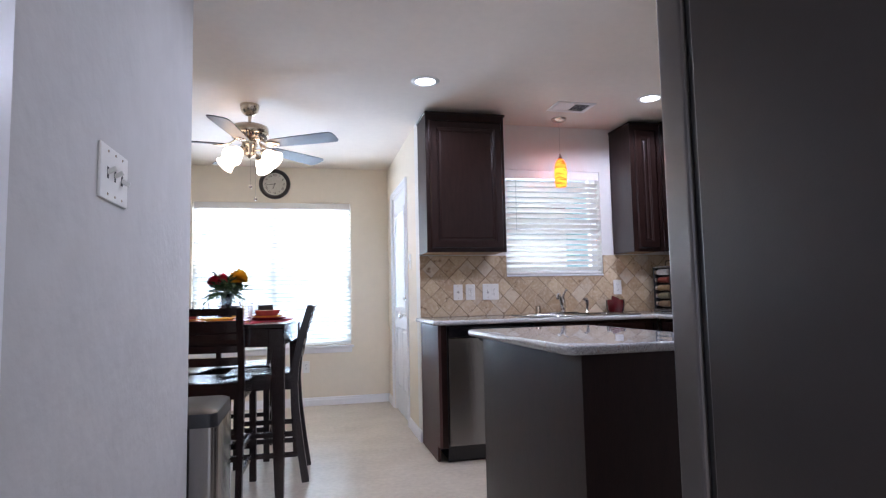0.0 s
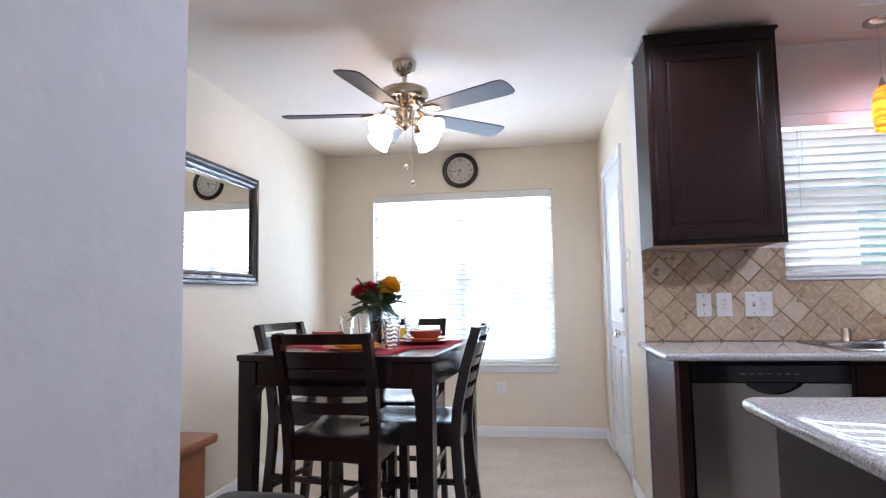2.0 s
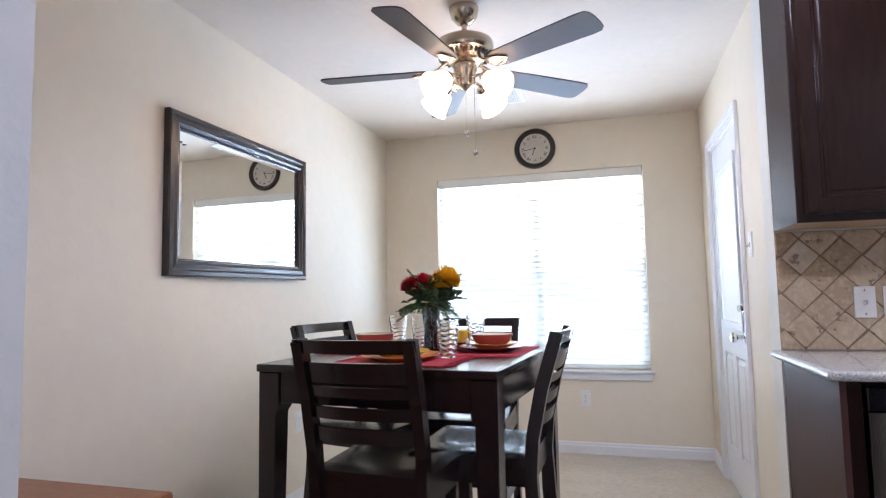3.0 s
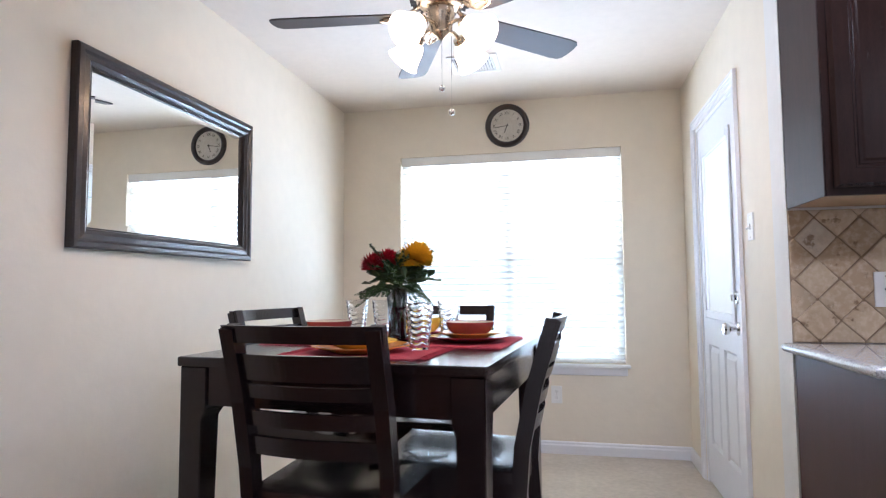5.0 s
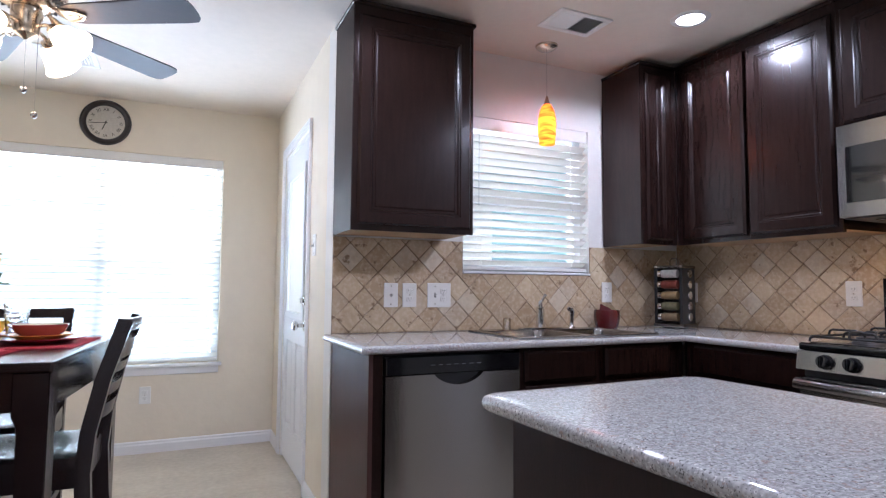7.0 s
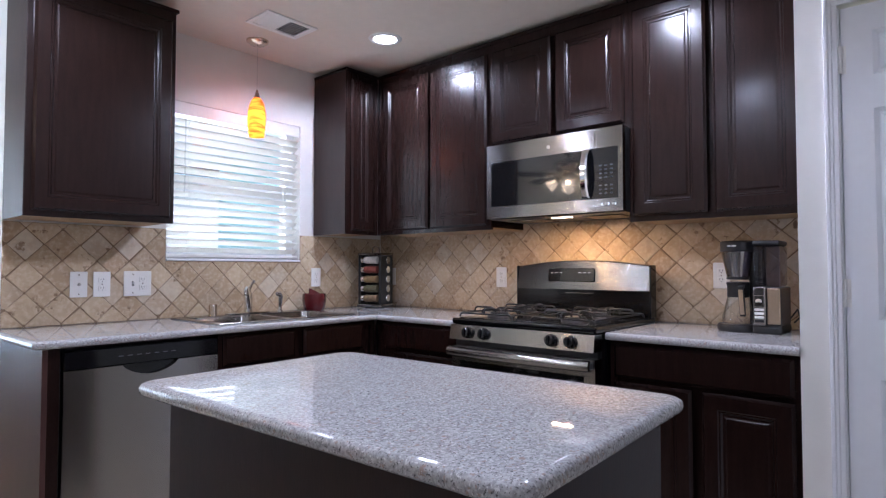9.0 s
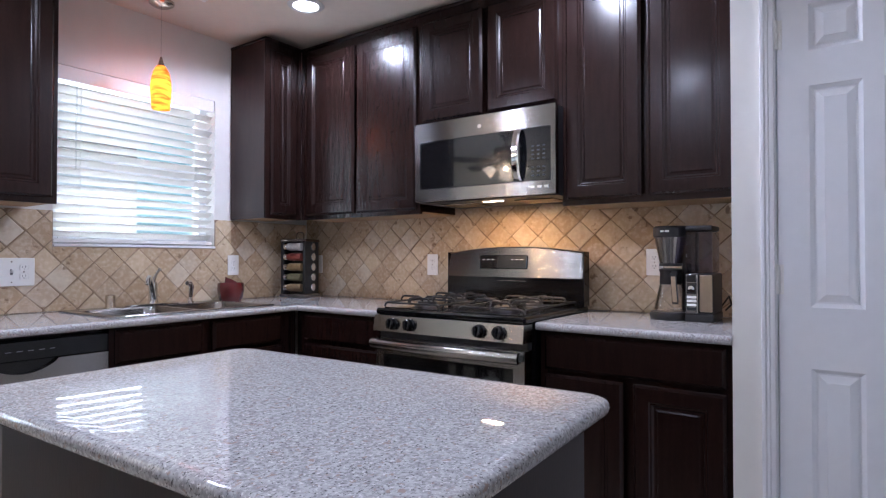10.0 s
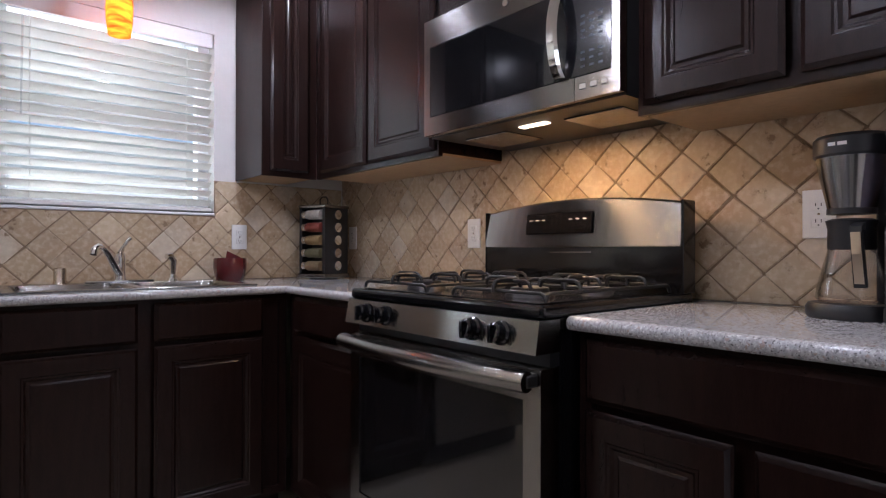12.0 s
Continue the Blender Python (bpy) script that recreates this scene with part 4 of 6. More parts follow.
def placemat(x, y, a, w=0.36, d=0.27):
    t = thing("placemat", (x, y, TZ), "red woven placemat with fringed ends on the table", "placemat", "placemats", a)
    bm = B()
    n = 14
    rows_ = []
    for j in (0, 1):
        rows_.append([bm.verts.new((-w / 2 + w * i / n, (-d / 2 if j == 0 else d / 2) + 0.002 * math.sin(i * 2.1), 0.003)) for i in range(n + 1)])
    for i in range(n):
        bm.faces.new((rows_[0][i], rows_[0][i + 1], rows_[1][i + 1], rows_[1][i]))
    ext = bmesh.ops.extrude_face_region(bm, geom=bm.faces[:])
    for v in ext["geom"]:
        if isinstance(v, bmesh.types.BMVert):
            v.co.z = 0.0003
    part("cloth", bm, CLOTH, t)
    rnd = random.Random(3)
    bm = B()
    for s in (-1, 1):
        for k in range(44):
            yy = -d / 2 + d * (k + 0.5) / 44
            tube(bm, [(s * w / 2, yy, 0.002), (s * (w / 2 + 0.012), yy + rnd.uniform(-0.003, 0.003), 0.004 + rnd.uniform(0, 0.004)), (s * (w / 2 + 0.026), yy + rnd.uniform(-0.006, 0.006), 0.0022)], 0.0016, 5)
    tagged(part("fringe", bm, CLOTH, t), "", "", "", "stuff")
    return t


def plate(x, y, z, r, material, label):
    t = part("plate", lathe(B(), [(0.001, 0.004), (r * 0.55, 0.004), (r * 0.62, 0.008), (r * 0.97, 0.020), (r, 0.0195), (r * 0.995, 0.017), (r * 0.66, 0.003), (r * 0.60, 0.0), (0.001, 0.0)], 48), material, None, "", True)
    t.location = (x, y, z)
    return tagged(t, label, "plate", "plates")


def bowl(x, y, z, r, h, material, inner, label):
    t = thing("bowl", (x, y, z), label, "bowl", "bowls")
    part("outside", lathe(B(), [(0.001, 0.0), (r * 0.55, 0.0), (r * 0.6, 0.003), (r * 0.88, h * 0.45), (r, h), (r * 0.985, h + 0.001), (r * 0.97, h)], 40), material, t, "", True)
    part("inside", lathe(B(), [(r * 0.97, h), (r * 0.85, h * 0.47), (r * 0.56, 0.008), (0.001, 0.006)], 40), inner, t, "lighter glazed inside", True)
    return t


def tumbler(x, y):
    """Clear glass with rippled walls."""
    t = thing("drinking_glass", (x, y, TZ), "clear rippled tumbler on the table", "glass", "tumblers")
    prof = [(0.001, 0.0), (0.026, 0.0)]
    for k in range(41):
        u = k / 40
        prof.append((0.028 + 0.013 * u + 0.0016 * math.sin(u * 7.5 * 2 * math.pi) * min(1, 6 * (1 - u)), 0.004 + 0.128 * u))
    prof += [(0.0395, 0.1325)]
    for k in range(16, -1, -2):
        prof.append((0.0245 + 0.013 * k / 16, 0.012 + 0.12 * k / 16))
    prof.append((0.001, 0.012))
    bm = lathe(B(), prof, 40)
    for v in bm.verts:
        if 0.012 < v.co.z < 0.128 and math.hypot(v.co.x, v.co.y) > 0.01:
            v.co.z += 0.0035 * math.sin(5 * math.atan2(v.co.y, v.co.x))
    part("wall", bm, TUMBLER, t, "", True).visible_shadow = False
    return t


MZ = TZ + 0.0032
for x, y, a in ((-0.045, 4.755, -5), (0.185, 5.08, 85), (-0.04, 5.305, -5), (-0.31, 5.10, 85)):
    placemat(x, y, a)
plate(-0.07, 4.76, MZ, 0.135, ORANGE, "large orange dinner plate on the placemat")
plate(-0.07, 4.76, MZ + 0.0115, 0.100, YELLOW, "yellow salad plate stacked on a dinner plate")
plate(0.18, 5.09, MZ, 0.130, DRED, "large dark red dinner plate on the placemat")
plate(0.18, 5.09, MZ + 0.0115, 0.100, ORANGE, "orange salad plate stacked on a dinner plate")
bowl(0.18, 5.09, MZ + 0.0165, 0.080, 0.046, RED, CREAM, "red soup bowl with a pale inside on two plates")
plate(-0.04, 5.31, MZ, 0.130, DRED, "large dark red dinner plate on the placemat")
bowl(-0.04, 5.31, MZ + 0.005, 0.078, 0.058, YELLOW, CREAM, "deep yellow bowl on a plate")
plate(-0.32, 5.13, MZ, 0.130, ORANGE, "large orange dinner plate on the placemat")
bowl(-0.32, 5.13, MZ + 0.005, 0.080, 0.055, RED, CREAM, "red soup bowl with a pale inside on a plate")
for x, y in ((0.075, 4.84), (0.075, 5.27), (-0.27, 5.27), (-0.17, 5.27)):
    tumbler(x, y)

# flowers in a glass vase
LEAF = mat("fern_leaf", (0.11, 0.17, 0.055), 0.55, spots=(0.035, 0.07, 0.025), scale=30)
LEAF2 = mat("dark_leaf", (0.055, 0.095, 0.04), 0.5, scale=30, vary=0.3)
PETR = mat("red_petal", (0.50, 0.010, 0.03), 0.6, scale=40, vary=0.2)
PETY = mat("yellow_petal", (0.90, 0.52, 0.010), 0.6, scale=40, vary=0.15)
VASE = simple_glass("vase_glass", (0.62, 0.64, 0.66))
STONE = mat("red_glass_beads", (0.10, 0.012, 0.02), 0.2, scale=60, vary=0.4)
VX, VY = -0.072, 5.12
vs = thing("flower_vase", (VX, VY, TZ), "clear glass vase with red beads and bright artificial flowers", "vase of flowers")
part("vase", lathe(B(), [(0.001, 0), (0.038, 0), (0.039, 0.004), (0.031, 0.03), (0.032, 0.10), (0.040, 0.180), (0.038, 0.180), (0.030, 0.10), (0.029, 0.032), (0.034, 0.008), (0.001, 0.008)], 32), VASE, vs, "", True)
rnd = random.Random(7)
bm = B()
for k in range(70):
    a, rr, z = rnd.uniform(0, 6.28), 0.024 * math.sqrt(rnd.random()), rnd.uniform(0.015, 0.11)
    bmesh.ops.create_icosphere(bm, subdivisions=1, radius=0.006, matrix=Matrix.Translation((rr * math.cos(a), rr * math.sin(a), z)))
tagged(part("beads", bm, STONE, vs, "dark red glass beads", True), "", "", "", "stuff")


def leaf(bm, base, tip, w):
    base, tip = Vector(base), Vector(tip)
    d = tip - base
    s = d.cross(Vector((rnd.uniform(-1, 1), rnd.uniform(-1, 1), 1))).normalized() * w
    mid_ = base + d * 0.5 + Vector((0, 0, 0.15 * d.length))
    v = [bm.verts.new(p) for p in (base, mid_ + s, tip, mid_ - s)]
    bm.faces.new(v)


bm, bm2 = B(), B()
for k in range(46):
    a = k * 2.399
    el = rnd.uniform(-0.42, 0.95)
    ln_ = rnd.uniform(0.11, 0.165)
    d = Vector((math.cos(a) * math.cos(el), math.sin(a) * math.cos(el), math.sin(el)))
    o = Vector((0, 0, 0.182))
    pts = [o + d * ln_ * s - Vector((0, 0, 0.06 * s * s * math.cos(el))) + Vector((0, 0, 0.05 * s)) for s in (0, 0.33, 0.66, 1)]
    tube(bm, pts, 0.0014, 5)
    tgt = bm if k % 3 else bm2
    for q in range(4, 17):
        s = q / 16
        i = min(2, int(s * 3))
        p = pts[i].lerp(pts[i + 1], s * 3 - i)
        side = d.cross(Vector((0, 0, 1))).normalized()
        for sg in (-1, 1):
            leaf(tgt, p, p + (side * sg + d * 0.7).normalized() * 0.036 * (1.15 - s * 0.7), 0.0055)
for k in range(230):
    a, el = rnd.uniform(0, 6.28), rnd.uniform(-0.3, 1.2)
    rr = rnd.uniform(0.03, 0.11)
    p = Vector((rr * math.cos(a) * math.cos(el), rr * math.sin(a) * math.cos(el), 0.205 + rr * 0.7 * math.sin(el)))
    leaf(bm2, p, p + Vector((rnd.uniform(-1, 1), rnd.uniform(-1, 1), rnd.uniform(-0.2, 1))).normalized() * 0.045, 0.013)
tagged(part("fern_leaves", bm, LEAF, vs, "feathery green fern leaves"), "", "", "", "stuff")
tagged(part("dark_leaves", bm2, LEAF2, vs, "dark green leaves"), "", "", "", "stuff")


def blossom(at, r, material, n, label):
    bm = B()
    at = Vector(at)
    for k in range(n):
        z = 1 - 1.55 * (k + 0.5) / n
        a = k * 2.39996
        s = math.sqrt(max(0, 1 - z * z))
        d = Vector((s * math.cos(a), s * math.sin(a), z * 0.75)).normalized()
        rr = r * rnd.uniform(0.88, 1.0)
        side = d.cross(Vector((0.3, 0.2, 1))).normalized() * r * 0.17
        v = [bm.verts.new(p) for p in (at + d * r * 0.15, at + d * rr * 0.7 + side, at + d * rr + Vector((0, 0, 0.004)), at + d * rr * 0.7 - side)]
        bm.faces.new(v)
    part("blossom", bm, material, vs, label)
    tube_ = tube(B(), [(0, 0, 0.02), (at.x * 0.4, at.y * 0.4, 0.15), at], 0.002, 6)
    part("stem", tube_, LEAF, vs, "green stem")


blossom((0.072, -0.030, 0.268), 0.068, PETY, 300, "large yellow chrysanthemum")
blossom((-0.072, -0.035, 0.250), 0.050, PETR, 180, "red carnation")
blossom((-0.024, -0.045, 0.266), 0.044, PETR, 160, "red carnation")
blossom((-0.04, 0.05, 0.272), 0.038, PETR, 140, "red carnation")

# ---- mirror, clock ----
FRAMEW = mat("mirror_frame_wood", (0.030, 0.020, 0.018), 0.3, scale=14, vary=0.25, coat=0.2)
my0, my1, mz0, mz1 = 4.836, 5.925, 1.262, 1.962
mr = thing("wall_mirror", (XL + 0.007, (my0 + my1) / 2, mz0), "large wall mirror in a dark moulded frame", "mirror", "", 89.35)
hw, hh = (my1 - my0) / 2, mz1 - mz0
bm = rings(B(), -hw, hw, 0, hh, [(0, 0), (0, -0.026), (0.006, -0.032), (0.022, -0.034), (0.030, -0.026), (0.034, -0.026), (0.050, -0.030), (0.062, -0.022), (0.066, -0.022), (0.070, -0.014), (0.074, -0.014), (0.076, -0.006)])
bm.faces.ensure_lookup_table()
bmesh.ops.delete(bm, geom=[bm.faces[-1]], context="FACES_ONLY")
part("frame", bm, FRAMEW, mr, "dark bronze moulding")
bm = rings(B(), -hw + 0.075, hw - 0.075, 0.075, hh - 0.075, [(0, -0.0062), (0.022, -0.0078), (0.0221, -0.0078)])
part("glass", bm, MIRROR, mr, "bevelled silver mirror")
ck = thing("wall_clock", (0.098, YW, 2.262), "round wall clock with a dark rim and aged face", "clock")
part("rim", lathe(B(), [(0.10, 0.0), (0.155, 0.0), (0.157, 0.012), (0.150, 0.028), (0.138, 0.034), (0.128, 0.030), (0.120, 0.020), (0.116, 0.012)], 56, m=pose(0, 0, 0, 90, 0, 0)), FRAMEW, ck, "dark bronze rim", True)
CFACE = mat("aged_clock_face", (0.62, 0.59, 0.52), 0.5, spots=(0.48, 0.44, 0.37), scale=9)
part("dial", lathe(B(), [(0.001, 0.012), (0.118, 0.012)], 48, m=pose(0, 0, 0, 90, 0, 0)), CFACE, ck, "parchment-coloured dial")
INK = mat("clock_ink", (0.03, 0.025, 0.02), 0.5, vary=0.05)
ROMAN = ("XII", "I", "II", "III", "IIII", "V", "VI", "VII", "VIII", "IX", "X", "XI")


def letters(name, body, size, material, parent, m, label=""):
    c = bpy.data.curves.new(name, "FONT")
    c.body, c.size, c.align_x, c.align_y, c.extrude = body, size, "CENTER", "CENTER", 0.0003
    tmp = bpy.data.objects.new("tmp", c)
    scene.collection.objects.link(tmp)
    me = bpy.data.meshes.new_from_object(tmp.evaluated_get(bpy.context.evaluated_depsgraph_get()))
    bpy.data.objects.remove(tmp)
    me.transform(m)
    me.materials.clear()
    me.materials.append(material)
    ob = new(name, me)
    ob.parent = parent
    return tagged(ob, label)


for k, s in enumerate(ROMAN):
    a = -30 * k
    letters("numeral", s, 0.030, INK, ck, pose(0, -0.0128, 0, 90, 0, 0) @ pose(0, 0, 0, 0, 0, a) @ pose(0, 0.090, 0))
for ang, ln_, w in ((-201, 0.055, 0.006), (-262, 0.085, 0.004)):
    bm = bx(B(), -w / 2, w / 2, -0.012, ln_, -0.0006, 0.0006)
    bm.transform(pose(0, -0.0145, 0, 90, 0, 0) @ pose(0, 0, 0, 0, 0, ang))
    part("hand", bm, INK, ck)
part("boss", lathe(B(), [(0.006, 0.012), (0.006, 0.017), (0.001, 0.018)], 16, m=pose(0, 0, 0, 90, 0, 0)), INK, ck)

# ---- ceiling fan ----
fan = thing("ceiling_fan", (FAN.x, FAN.y, H), "brushed nickel ceiling fan with five dark blades and lit shades", "ceiling fan")
part("canopy", lathe(B(), [(0.001, 0.0), (0.066, 0.0), (0.066, -0.012), (0.058, -0.045), (0.036, -0.070), (0.018, -0.075)], 40), NICKEL, fan, "", True)
part("downrod", rod(B(), (0, 0, -0.15), (0, 0, -0.06), 0.012), NICKEL, fan, "", True)
part("motor_housing", lathe(B(), [(0.012, -0.138), (0.05, -0.143), (0.105, -0.150), (0.124, -0.160), (0.128, -0.172), (0.128, -0.208), (0.122, -0.216), (0.105, -0.222), (0.085, -0.245), (0.060, -0.258), (0.02, -0.260)], 48), NICKEL, fan, "", True)
for k in range(30):
    a = 2 * math.pi * k / 30
    bm = bx(B(), 0.082, 0.118, -0.0025, 0.0025, -0.236, -0.224)
    bm.transform(pose(0, 0, 0, 0, 0, math.degrees(a)))
    part("vent_slot", bm, GREYP, fan)
part("switch_housing", lathe(B(), [(0.045, -0.258), (0.052, -0.266), (0.052, -0.292), (0.046, -0.300), (0.044, -0.340), (0.040, -0.360), (0.020, -0.370), (0.010, -0.378), (0.001, -0.382)], 36), NICKEL, fan, "", True)
BLADE = mat("blade_walnut", (0.040, 0.024, 0.020), 0.55, spots=(0.03, 0.018, 0.016), scale=6, stretch=(1, 8, 8))
for k in range(5):
    ang = 43 + 72 * k
    bm = B()
    out = [(0.165, 0.045), (0.20, 0.056), (0.40, 0.064), (0.60, 0.070), (0.640, 0.066), (0.655, 0.050), (0.660, 0.020)]
    pts = [(x, y) for x, y in out] + [(x, -y) for x, y in reversed(out)]
    low = [bm.verts.new((x, y, -0.003)) for x, y in pts]
    up = [bm.verts.new((x, y, 0.003)) for x, y in pts]
    bm.faces.new(low[::-1])
    bm.faces.new(up)
    for i in range(len(pts)):
        bm.faces.new((low[i], low[(i + 1) % len(pts)], up[(i + 1) % len(pts)], up[i]))
    bm.transform(pose(0, 0, -0.280, 0, 0, ang) @ pose(0, 0, -0.008, -11, 0, 0))
    part("blade", bm, BLADE, fan, "dark wooden blade")
    bm = B()
    for s in (-1, 1):
        tube(bm, [(0.085, 0, 0.042), (0.12, s * 0.018, 0.012), (0.16, s * 0.034, -0.006), (0.205, s * 0.024, -0.008), (0.235, 0, -0.008)], 0.0055, 8)
    tube(bm, [(0.075, 0, 0.045), (0.14, 0, 0.002), (0.21, 0, -0.008)], 0.006, 8)
    bx(bm, 0.15, 0.22, -0.03, 0.03, -0.007, -0.003, 0.001)
    bm.transform(pose(0, 0, -0.280, 0, 0, ang) @ pose(0, 0, -0.008, -11, 0, 0))
    part("blade_arm", bm, NICKEL, fan, "scrolled nickel arm", True)
for k in range(4):
    a = 62 + 90 * k
    m = pose(0, 0, 0, 0, 0, a)
    bm = tube(B(), [(0.040, 0, -0.330), (0.075, 0, -0.326), (0.096, 0, -0.332), (0.106, 0, -0.344)], 0.007, 8)
    bm.transform(m)
    part("lamp_arm", bm, NICKEL, fan, "curved nickel arm", True)
    ms = m @ pose(0.104, 0, -0.342, 0, -54, 0)
    part("socket", lathe(B(), [(0.001, 0.004), (0.022, 0.002), (0.024, -0.016), (0.020, -0.024)], 24, m=ms), NICKEL, fan, "", True)
    part("shade", lathe(B(), [(0.020, -0.020), (0.034, -0.030), (0.046, -0.055), (0.052, -0.085), (0.060, -0.110), (0.068, -0.120), (0.066, -0.121), (0.057, -0.110), (0.049, -0.085), (0.043, -0.056), (0.031, -0.033), (0.018, -0.022)], 32, m=ms), FROST, fan, "lit frosted glass bell shade", True)
for (x, y, zb) in ((0.012, -0.045, 1.855), (0.043, -0.018, 1.772)):
    bm = rod(B(), (x, y, -0.36), (x, y, zb - H + 0.012), 0.0011, seg=5)
    part("pull_chain", bm, CHROME, fan)
    bm = B()
    bmesh.ops.create_uvsphere(bm, u_segments=16, v_segments=10, radius=0.0125, matrix=Matrix.Translation((x, y, zb - H)))
    part("pull_knob", bm, CHROME, fan, "round pull knob", True)

# ---- ceiling fittings ----
for i, (cx, cy) in enumerate(CANS):
    t = thing("recessed_light", (cx, cy, H), "round recessed ceiling light, switched on", "ceiling light", "recessed lights")
    part("trim_ring", lathe(B(), [(0.062, -0.001), (0.066, -0.006), (0.086, -0.004), (0.092, 0.0)], 40), WHITEP, t, "", True)
    part("lens", lathe(B(), [(0.001, -0.003), (0.062, -0.003)], 40), CANGLOW, t, "glowing lens")


def vent(cx, cy, w, d, slats, along, label):
    t = thing("ceiling_vent", (cx, cy, H), label, "air vent", "ceiling vents")
    bm = B()
    for a, b, c, e in ((-w / 2, w / 2, -d / 2, -d / 2 + 0.028), (-w / 2, w / 2, d / 2 - 0.028, d / 2), (-w / 2, -w / 2 + 0.028, -d / 2 + 0.028, d / 2 - 0.028), (w / 2 - 0.028, w / 2, -d / 2 + 0.028, d / 2 - 0.028)):
        bx(bm, a, b, c, e, -0.008, 0, 0.002)
    part("frame", bm, WHITEP, t)
    part("backing", bx(B(), -w / 2 + 0.028, w / 2 - 0.028, -d / 2 + 0.028, d / 2 - 0.028, -0.0012, -0.0002), GREYP, t, "dark duct")
    for k in range(slats):
        f = (k + 0.5) / slats - 0.5
        if along == "y":
            bm = bx(B(), -0.007, 0.007, -d / 2 + 0.028, d / 2 - 0.028, -0.0006, 0.0006)
            bm.transform(pose(f * (w - 0.056), 0, -0.005, 0, 35 if f < 0 else -35, 0))
        else:
            bm = bx(B(), -w / 2 + 0.028, w / 2 - 0.028, -0.007, 0.007, -0.0006, 0.0006)
            bm.transform(pose(0, f * (d - 0.056), -0.005, 35, 0, 0))
        part("slat", bm, WHITEP, t)


vent(2.312, 4.995, 0.30, 0.205, 14, "y", "white slatted ceiling vent over the kitchen")
vent(-0.02, 6.55, 0.29, 0.27, 14, "y", "white slatted ceiling vent near the dining window")

# pendant over the sink
AMBER = bpy.data.materials.new("amber_art_glass")
AMBER.use_nodes = True
n, ln = AMBER.node_tree.nodes, AMBER.node_tree.links
co, tx, rp = n.new("ShaderNodeTexCoord"), n.new("ShaderNodeTexNoise"), n.new("ShaderNodeValToRGB")
mp_ = n.new("ShaderNodeMapping")
mp_.inputs["Scale"].default_value = (5, 5, 22)
mp_.inputs["Rotation"].default_value = (0.4, 0.2, 0)
ln.new(co.outputs["Object"], mp_.inputs["Vector"])
ln.new(mp_.outputs["Vector"], tx.inputs["Vector"])
tx.inputs["Scale"].default_value, tx.inputs["Distortion"].default_value = 1.6, 1.5
rp.color_ramp.elements[0].position, rp.color_ramp.elements[0].color = 0.32, (0.90, 0.13, 0.006, 1)
rp.color_ramp.elements[1].position, rp.color_ramp.elements[1].color = 0.66, (1.0, 0.50, 0.06, 1)
ln.new(tx.outputs["Fac"], rp.inputs["Fac"])
tl_, em_, ad_ = n.new("ShaderNodeBsdfTranslucent"), n.new("ShaderNodeEmission"), n.new("ShaderNodeAddShader")
ln.new(rp.outputs["Color"], tl_.inputs["Color"])
ln.new(rp.outputs["Color"], em_.inputs["Color"])
em_.inputs["Strength"].default_value = 0.8
ln.new(tl_.outputs["BSDF"], ad_.inputs[0])
ln.new(em_.outputs["Emission"], ad_.inputs[1])
ln.new(ad_.outputs["Shader"], n["Material Output"].inputs["Surface"])
pn = thing("pendant_lamp", (2.346, 5.285, H), "amber art-glass pendant lamp, lit, above the sink", "pendant lamp")
part("canopy", lathe(B(), [(0.001, 0), (0.060, 0), (0.058, -0.010), (0.040, -0.022), (0.012, -0.028), (0.001, -0.029)], 32), NICKEL, pn, "", True)
part("cord", rod(B(), (0, 0, -0.285), (0, 0, -0.026), 0.0022, seg=8), CLEAR, pn, "thin clear cord")
part("cap", lathe(B(), [(0.004, -0.275), (0.007, -0.285), (0.016, -0.315), (0.018, -0.320), (0.001, -0.321)], 24), NICKEL, pn, "dark metal cap", True)
part("shade", lathe(B(), [(0.016, -0.318), (0.026, -0.330), (0.038, -0.355), (0.046, -0.395), (0.048, -0.430), (0.046, -0.480), (0.041, -0.535), (0.038, -0.535), (0.043, -0.480), (0.045, -0.430), (0.043, -0.396), (0.035, -0.357), (0.024, -0.333), (0.014, -0.321)], 36), AMBER, pn, "swirled orange and yellow glass", True)
part("bulb", lathe(B(), [(0.001, -0.40), (0.014, -0.41), (0.022, -0.45), (0.024, -0.48), (0.016, -0.51), (0.001, -0.518)], 20), glowing("warm_bulb", (1.0, 0.78, 0.45), 9.0), pn, "lit bulb", True)

# ---- fixed appliances ----
# dishwasher
dw = thing("dishwasher", (1.322, BY - 0.004, 0), "stainless dishwasher with a black control strip and pocket handle", "dishwasher")
W = 0.603
part("body", bx(B(), 0.002, W - 0.002, 0.03, 0.57, 0.02, 0.875), BLACKP, dw, "black tub")
part("kick_plate", bx(B(), 0.002, W - 0.002, 0.055, 0.075, 0.0, 0.105), BLACKP, dw, "black kick plate")
bm = B()
n = 24
px0, px1, pz, pdp = 0.205, 0.425, 0.80, 0.045
pts = [(0.004, 0.115), (W - 0.004, 0.115), (W - 0.004, pz), (px1, pz)]
pts += [(px1 - (px1 - px0) * k / n, pz - pdp * math.sin(math.pi * k / n) ** 0.7) for k in range(1, n)]
pts += [(px0, pz), (0.004, pz)]
f = [bm.verts.new((x, -0.012, z)) for x, z in pts]
b = [bm.verts.new((x, 0.028, z)) for x, z in pts]
bm.faces.new(f)
for k in range(len(pts)):
    bm.faces.new((f[k], f[(k + 1) % len(pts)], b[(k + 1) % len(pts)], b[k]))
